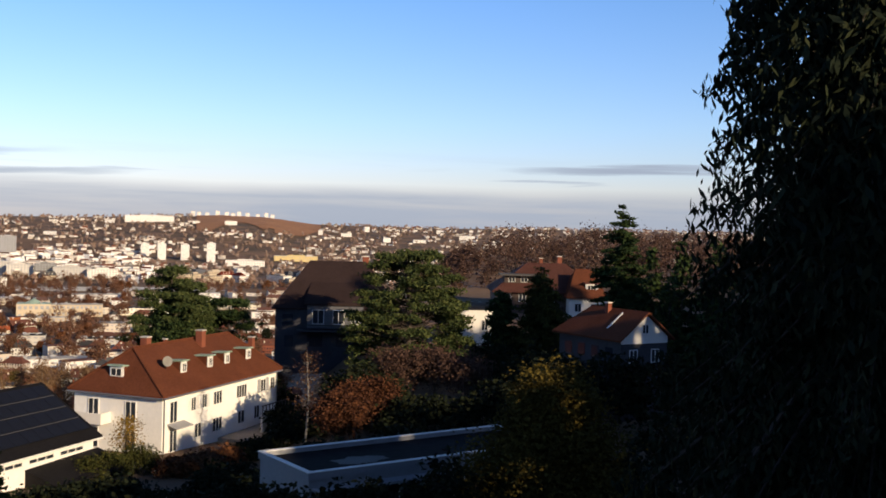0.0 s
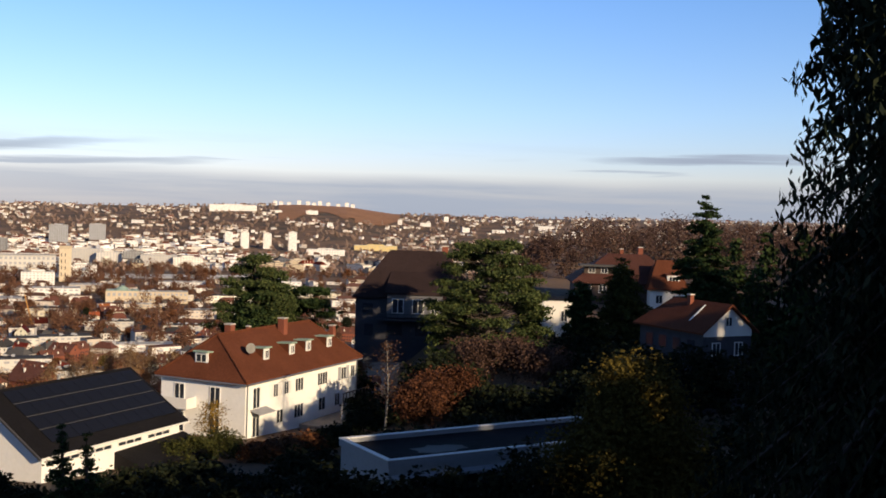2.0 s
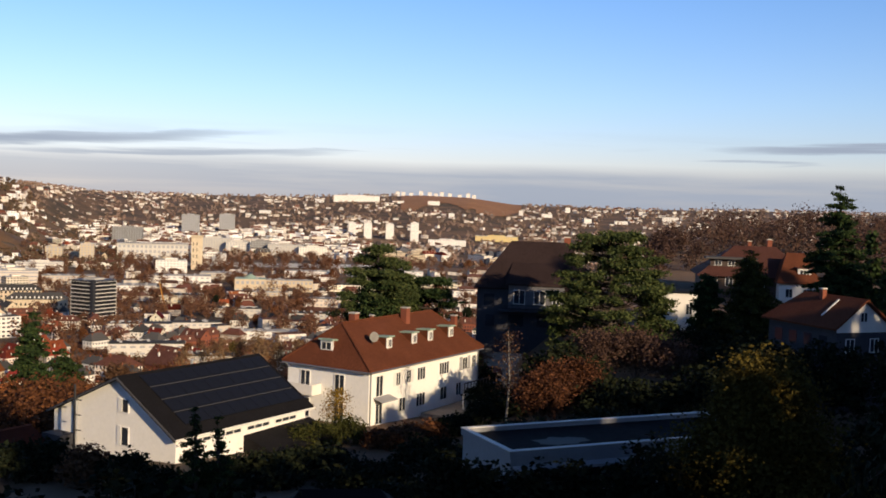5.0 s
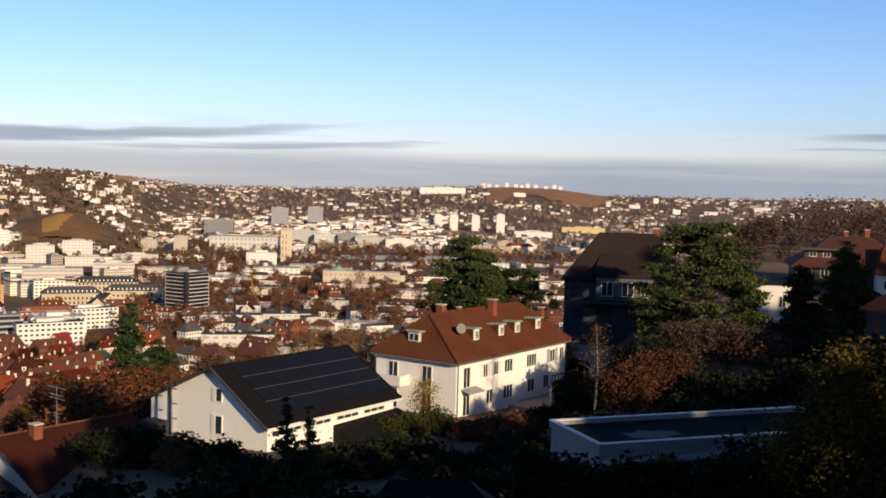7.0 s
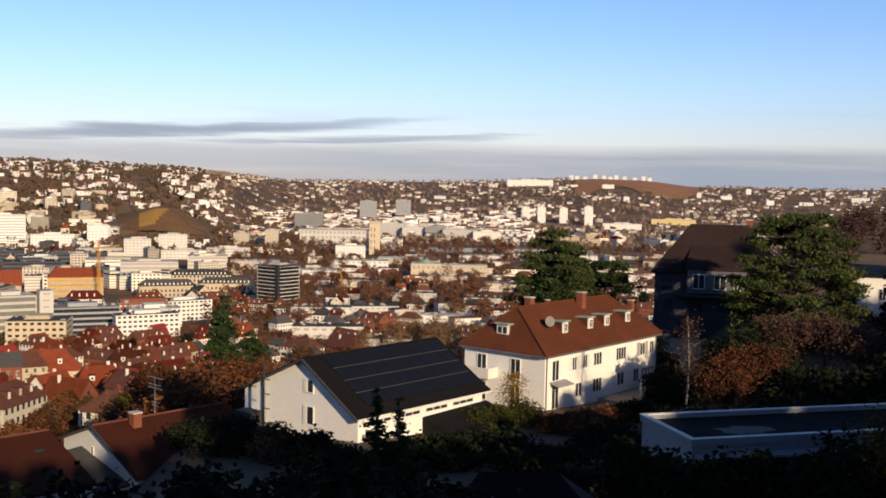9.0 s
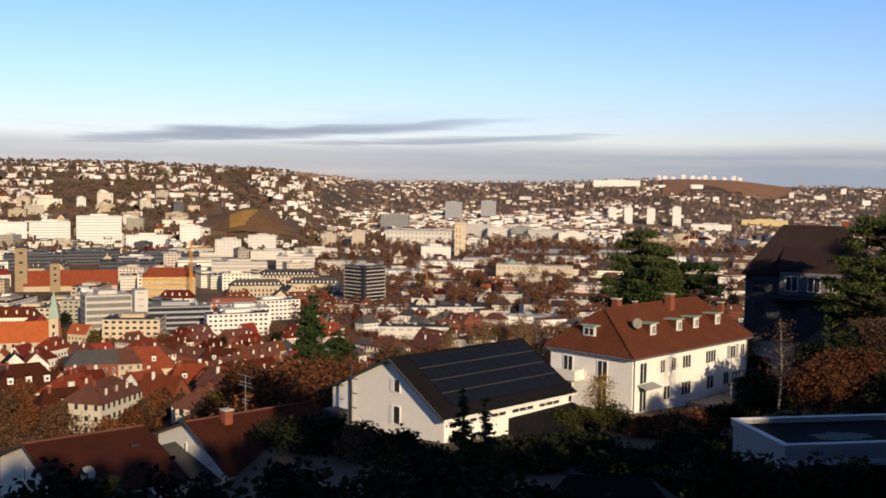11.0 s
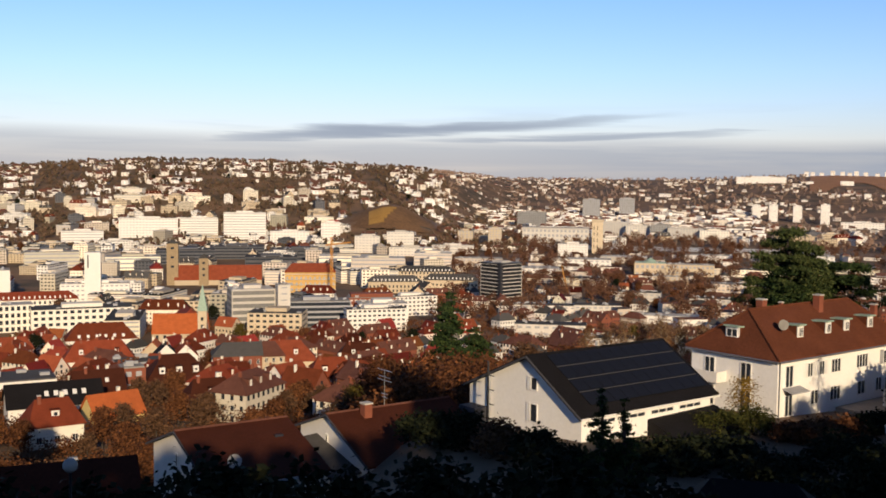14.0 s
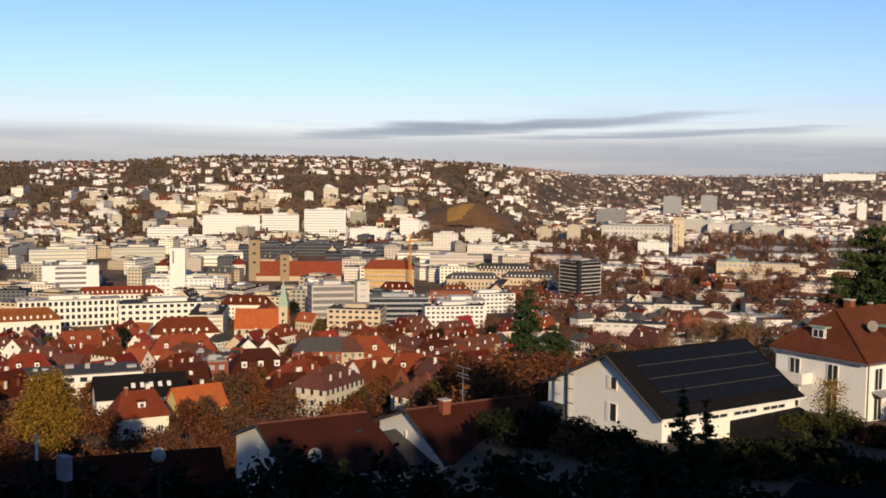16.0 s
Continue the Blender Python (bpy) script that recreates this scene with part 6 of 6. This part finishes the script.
def town():
    rng = random.Random(21)
    red, dark, cream = "old town house with red tiled roof", "town house with dark brown roof", "pale gabled town house with steep red roof"
    protos = [town_house(13, 10, 7, 5, 0, TOWN_WALL, TOWN_TILE, cream), town_house(16, 11, 9, 5, 4, TOWN_WALL, TOWN_TILE, red, 2), town_house(11, 9, 6, 5.5, 0, TOWN_WALL, TOWN_TILE, cream),
              town_house(20, 12, 9, 4.5, 5, TOWN_WALL, BROWN_TILE, dark, 3), town_house(14, 11, 8, 5.5, 0, SAND, TOWN_TILE, red, 1), town_house(18, 11, 10, 4.5, 4, TOWN_WALL, DEEP_TILE, red, 2), town_house(17, 12, 8, 5.5, 5, WHITE, DEEP_TILE, red, 2), town_house(14, 10, 7, 5.5, 0, BRICK, DEEP_TILE, "brick town house with red roof", 2), town_house(13, 10, 8, 5, 0, WHITE, CHURCH_TILE, cream, 1),
              town_house(15, 10, 7, 4.5, 3, WHITE, SLATE, "white town house with grey slate roof"), town_house(22, 11, 8, 5, 0, BRICK, BROWN_TILE, "brick terrace with brown tiled roof", 3)]
    trees = [leafy_tree("autumn_tree", pose(0, 0, -600), "autumn tree with rust-brown leaves", 11, 5.0, lf, 70 + k, count=13, start=0.12, n_per=9, size=0.5, group="trees in the town", spread=0.8, up=0.7)
             for k, lf in enumerate((SLOPE_RUST, TWIG, RUST, YELLOW_LEAF, SLOPE_RUST, HEDGE))]
    plain = [protos[0], protos[3], protos[-1], protos[-2], protos[-2]]
    made, tree_n = 0, 0
    for k in range(9000):
        u = rng.random()
        az = rng.uniform(8, 64)
        d = 205 + 1000 * u ** 1.5
        if az > 33 and d > 640 or az > 22 and d > 1180 or (az < 18 and d < 300) or (az < 30 and d < 185) or (az > 38 and d < 255):
            continue
        x, y = -d * math.sin(radians(az)), d * math.cos(radians(az))
        house_odds = 0.72 if d < 640 else 0.6
        if d < 300:
            house_odds = 0.45
        if rng.random() < house_odds:
            if az < 33 and rng.random() < 0.5:
                continue
            if made >= 286 or not free(x, y, 6.0 + d * 0.002):
                continue
            made += 1
            KEEP.append((x, y, 6.0 + d * 0.002))
            street = 25 + 30 * math.sin(x / 130) + 25 * math.cos(y / 170)
            s = rng.uniform(0.68, 0.92)
            copy_thing(rng.choice(protos if az > 31 else plain), plan(az, d, None, street + rng.choice((0, 90, 90, 180)) + rng.gauss(0, 6), s))
        elif tree_n < 130 and free(x, y, 2.5):
            tree_n += 1
            KEEP.append((x, y, 2.5))
            copy_thing(rng.choice(trees), plan(az, d, None, rng.uniform(0, 360), rng.uniform(0.55, 1.1)))
    n = 0
    for k in range(2500):
        az, d = rng.uniform(6, 64), rng.uniform(640, 2300)
        x, y = -d * math.sin(radians(az)), d * math.cos(radians(az))
        if n < 45 and free(x, y, 4):
            n += 1
            KEEP.append((x, y, 4))
            copy_thing(rng.choice(trees), plan(az, d, None, rng.uniform(0, 360), rng.uniform(0.9, 1.5)))
    # brown trees on the slope below the nearest roofs
    n = 0
    for k in range(900):
        az, d = rng.uniform(36, 66), rng.uniform(145, 300)
        x, y = -d * math.sin(radians(az)), d * math.cos(radians(az))
        if n < 85 and free(x, y, 3.2):
            n += 1
            KEEP.append((x, y, 3))
            copy_thing(rng.choice(trees[:3]), plan(az, d, None, rng.uniform(0, 360), rng.uniform(0.5, 0.85)))
    # pale blocks of the inner city and along the tracks
    blocks = []
    for w, dp, h, fl_, body, bays, rf in [(40, 16, 18, 5, CITY_WALL, 10, GRAVEL), (60, 22, 13, 4, CITY_WALL, 0, FELT), (28, 20, 19, 6, CITY_WALL, 7, GRAVEL), (46, 14, 17, 5, WHITE, 12, SLATE), (34, 24, 14, 4, SAND, 8, SLATE), (52, 22, 14, 5, CITY_WALL, 0, SLATE), (30, 16, 13, 4, WHITE, 8, GRAVEL), (24, 18, 16, 5, CHARCOAL, 6, FELT), (36, 20, 12, 4, SAND, 10, GRAVEL)]:
        blocks.append(flat_block("city_block", pose(0, 0, -500), "pale flat-roofed city block with rows of windows", w, dp, h, body, GLASS if bays else GREYWALL, fl_, group="city blocks", roof=rf, bays=bays, gap=0.42))
    blocks += [town_house(30, 14, 13, 6, 5, CREAM, TOWN_TILE, "long tenement with red roof", 4), town_house(34, 13, 11, 6, 4, CITY_WALL, DEEP_TILE, "ochre tenement row with deep red roof", 4), town_house(26, 13, 12, 6, 0, SAND, SLATE, "stone tenement with slate roof", 3)]
    n = 0
    for k in range(6000):
        az, d = rng.uniform(2, 64), 630 + 1500 * rng.random()
        x, y = -d * math.sin(radians(az)), d * math.cos(radians(az))
        if az < 33 and d < 1600 or az < 23 and d < 1860 or az < 30 and rng.random() < 0.45:
            continue
        if n >= 285 or not free(x, y, 15) or 31.5 < az < 38 and d > 1600:
            continue
        n += 1
        KEEP.append((x, y, 15))
        copy_thing(rng.choice(blocks), plan(az, d, None, 40 + rng.choice((0, 90)) + rng.gauss(0, 10), rng.uniform(0.75, 1.0)))
    remove_all(protos + trees + blocks)


keep(plan(35.0, 1790), 85)
for a_, d_ in ((46.6, 570), (48.2, 560), (45.4, 565), (50.7, 550), (53.0, 300), (53.0, 245)):
    keep(plan(a_, d_), 16 if d_ > 400 else 9)
town()

# railway land: pale ballast and rails
tr = thing("railway_tracks", plan(18.5, 1700, None, 24), "wide pale brown railway land with tracks", "railway", kind="structure")
box("ballast", tr, PAVING, (-280, 200, -60, 40, -3, 0.4))
for k in range(9):
    box("track", tr, ALU, (-278, 198, -52 + k * 10, -50.6 + k * 10, 0.404, 0.6))


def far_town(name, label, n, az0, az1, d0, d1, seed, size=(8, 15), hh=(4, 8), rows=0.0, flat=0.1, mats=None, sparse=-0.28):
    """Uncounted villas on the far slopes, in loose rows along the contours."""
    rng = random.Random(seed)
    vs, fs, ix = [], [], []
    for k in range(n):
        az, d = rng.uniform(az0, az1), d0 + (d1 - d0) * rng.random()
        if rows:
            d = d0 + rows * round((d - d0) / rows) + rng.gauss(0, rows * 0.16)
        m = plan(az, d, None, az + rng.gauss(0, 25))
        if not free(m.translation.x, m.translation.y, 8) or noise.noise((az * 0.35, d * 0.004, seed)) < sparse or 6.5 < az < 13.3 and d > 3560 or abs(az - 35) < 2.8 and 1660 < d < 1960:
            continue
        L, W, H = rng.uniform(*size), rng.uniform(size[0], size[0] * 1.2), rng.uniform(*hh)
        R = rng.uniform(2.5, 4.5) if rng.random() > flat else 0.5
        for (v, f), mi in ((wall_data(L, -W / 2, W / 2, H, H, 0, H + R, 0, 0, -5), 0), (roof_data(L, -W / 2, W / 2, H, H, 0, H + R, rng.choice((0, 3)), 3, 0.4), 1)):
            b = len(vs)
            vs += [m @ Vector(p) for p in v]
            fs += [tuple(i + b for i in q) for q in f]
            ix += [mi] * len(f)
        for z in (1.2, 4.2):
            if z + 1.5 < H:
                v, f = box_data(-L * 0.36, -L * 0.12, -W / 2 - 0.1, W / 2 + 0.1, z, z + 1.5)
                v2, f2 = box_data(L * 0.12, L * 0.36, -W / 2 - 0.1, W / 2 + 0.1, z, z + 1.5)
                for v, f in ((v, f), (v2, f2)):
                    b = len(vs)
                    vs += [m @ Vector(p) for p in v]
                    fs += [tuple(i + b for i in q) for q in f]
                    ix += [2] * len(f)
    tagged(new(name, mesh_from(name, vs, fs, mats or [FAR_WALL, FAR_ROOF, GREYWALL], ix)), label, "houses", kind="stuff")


def far_woods(name, label, n, az0, az1, d0, d1, seed, h=(8, 15), mat=HAZED_TREE):
    rng = random.Random(seed)
    vs, fs = [], []
    for k in range(n):
        az, d = rng.uniform(az0, az1), d0 + (d1 - d0) * rng.random()
        x, y = -d * math.sin(radians(az)), d * math.cos(radians(az))
        if not free(x, y, 3) or 6.5 < az < 13.3 and d > 3560 or abs(az - 35) < 2.6 and 1680 < d < 1950:
            continue
        z = height(x, y)
        H = rng.uniform(*h)
        for c in range(7):
            a, q = rng.uniform(0, 6.28), rng.uniform(0.05, 0.38) * H
            cx, cy, cz, s = x + math.cos(a) * q, y + math.sin(a) * q, z + H * rng.uniform(0.15, 0.85), H * rng.uniform(0.12, 0.26)
            b = len(vs)
            for i in range(6):
                v = Vector([(1, 0, 0), (-1, 0, 0), (0, 1, 0), (0, -1, 0), (0, 0, 1), (0, 0, -1)][i]) * s * rng.uniform(0.6, 1.3)
                vs.append((cx + v.x + rng.gauss(0, s * 0.2), cy + v.y + rng.gauss(0, s * 0.2), cz + v.z))
            fs += [(b + i, b + j, b + l) for i, j, l in ((0, 2, 4), (2, 1, 4), (1, 3, 4), (3, 0, 4), (2, 0, 5), (1, 2, 5), (3, 1, 5), (0, 3, 5))]
    tagged(new(name, mesh_from(name, vs, fs, mat)), label, "trees", kind="stuff")


far_town("hillside_houses", "white villas scattered over the wooded far hillside", 1750, 28, 66, 1560, 2600, 31, size=(9, 19), hh=(5, 9), rows=95, flat=0.25, mats=[HILL_WALL, HILL_ROOF, GREYWALL], sparse=-0.1)
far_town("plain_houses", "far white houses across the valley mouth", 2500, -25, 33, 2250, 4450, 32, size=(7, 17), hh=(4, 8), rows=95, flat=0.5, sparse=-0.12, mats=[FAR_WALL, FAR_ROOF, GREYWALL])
far_town("railway_quarter", "dense pale city quarter beside the railway land", 620, 15.5, 31, 1950, 2900, 36, size=(11, 27), hh=(7, 14), rows=80, flat=0.7, mats=[HILL_WALL, FAR_ROOF, GREYWALL], sparse=-0.25)
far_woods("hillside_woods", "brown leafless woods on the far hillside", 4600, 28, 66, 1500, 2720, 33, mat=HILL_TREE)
far_woods("plain_woods", "brown woods across the valley mouth, paled for haze", 5200, -25, 33, 1750, 4500, 34, h=(8, 14))


def park():
    """The palace park and the avenues: uncounted rust-coloured trees."""
    rng = random.Random(77)
    cs, trunks, n = [], [], 0
    for k in range(5000):
        az, d = rng.uniform(7, 33), rng.uniform(700, 1900)
        if (az < 17 or d < 900) and rng.random() < 0.5:
            continue
        x, y = -d * math.sin(radians(az)), d * math.cos(radians(az))
        if n >= 560 or not free(x, y, 3):
            continue
        n += 1
        KEEP.append((x, y, 3.5))
        z, H = height(x, y), rng.uniform(9, 19)
        trunks.append(([(x, y, z - 1), (x, y, z + H * 0.5)], [0.4, 0.2]))
        for c in range(14):
            a, q = rng.uniform(0, 6.28), rng.uniform(0, 0.36) * H
            cs.append((x + q * math.cos(a), y + q * math.sin(a), z + H * rng.uniform(0.3, 0.95)))
    ob = tagged(new("park_trees", leaf_mesh("park_trees", cs, 1.0, PARK_LEAF, 18, 1.5, 0.8)), "rust-brown autumn trees of the palace park", "trees", kind="stuff")
    tagged(new("park_trunks", tubes("park_trunks", trunks, BARK, 5)), "bare trunks of the park trees", "trees", kind="stuff")


PARK_LEAF = island_material("park_leaves", [(0.10, 0.05, 0.031), (0.135, 0.065, 0.038), (0.17, 0.08, 0.045)])
park()
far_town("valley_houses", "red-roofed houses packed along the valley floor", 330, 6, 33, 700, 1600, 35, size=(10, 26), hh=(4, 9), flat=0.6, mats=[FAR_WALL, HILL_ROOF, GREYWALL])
drape("vineyard_hill", "brown terraced vineyard on a low hill", 31.5, 38.2, 1690, 1900, VINE, 1.0, lambda az, d: ((az - 35.0) / 3.0) ** 2 + ((d - 1790) / 100) ** 2 < 1)
drape("vineyard_patch", "bright yellow strip of vineyard", 31.5, 38.2, 1690, 1900, VINE_YELLOW, 1.5, lambda az, d: 34.9 + (1790 - d) * 0.012 < az < 36.6 and 1716 < d < 1792)
drape("ridge_vineyard", "orange-brown vineyards on the far ridge", 6.6, 13.2, 3500, 4420, RIDGE_VINE, 2.0, lambda az, d: noise.noise((az * 0.8, d * 0.002, 3)) > -0.5 and d > 3600 + 250 * math.sin(az * 1.3))


def scrub(name, label, n, az0, az1, d0, d1, seed, mat, h, size, room=2.0, leaves=14):
    """Uncounted low trees and brush that fill the gardens between the houses."""
    rng = random.Random(seed)
    cs = []
    for k in range(n):
        az, d = rng.uniform(az0, az1), rng.uniform(d0, d1)
        x, y = -d * math.sin(radians(az)), d * math.cos(radians(az))
        if not free(x, y, room):
            continue
        z, H = height(x, y), rng.uniform(*h)
        for c in range(7):
            a, q = rng.uniform(0, 6.28), rng.uniform(0, 0.55) * H
            cs.append((x + q * math.cos(a), y + q * math.sin(a), z + H * rng.uniform(0.1, 0.9)))
    tagged(new(name, leaf_mesh(name, cs, size, mat, leaves, 0.9, 0.8)), label, "brush", kind="stuff")


scrub("slope_scrub", "rust-brown brush on the slope below the gardens", 1500, 34, 68, 138, 310, 91, SLOPE_RUST, (1.5, 3.3), 0.33, 0.5, 15)
scrub("twig_scrub", "bare brown brush on the slope below the gardens", 900, 8, 68, 150, 330, 92, TWIG, (2.5, 5.5), 0.34, 0.5, 15)
scrub("town_gardens", "brown and rust garden trees between the town houses", 2600, 8, 66, 300, 720, 93, SLOPE_RUST, (2.0, 4.6), 0.55, 0.0, 10)
scrub("avenue_trees", "tall rust-brown trees between the low halls", 380, 8, 33, 310, 760, 94, PARK_LEAF, (4.0, 7.5), 0.7, 2.0)
scrub("lane_brush", "rust-brown brush between the gardens", 260, 29.5, 39, 100, 142, 95, RUST, (2.0, 3.6), 0.28, 0.0)
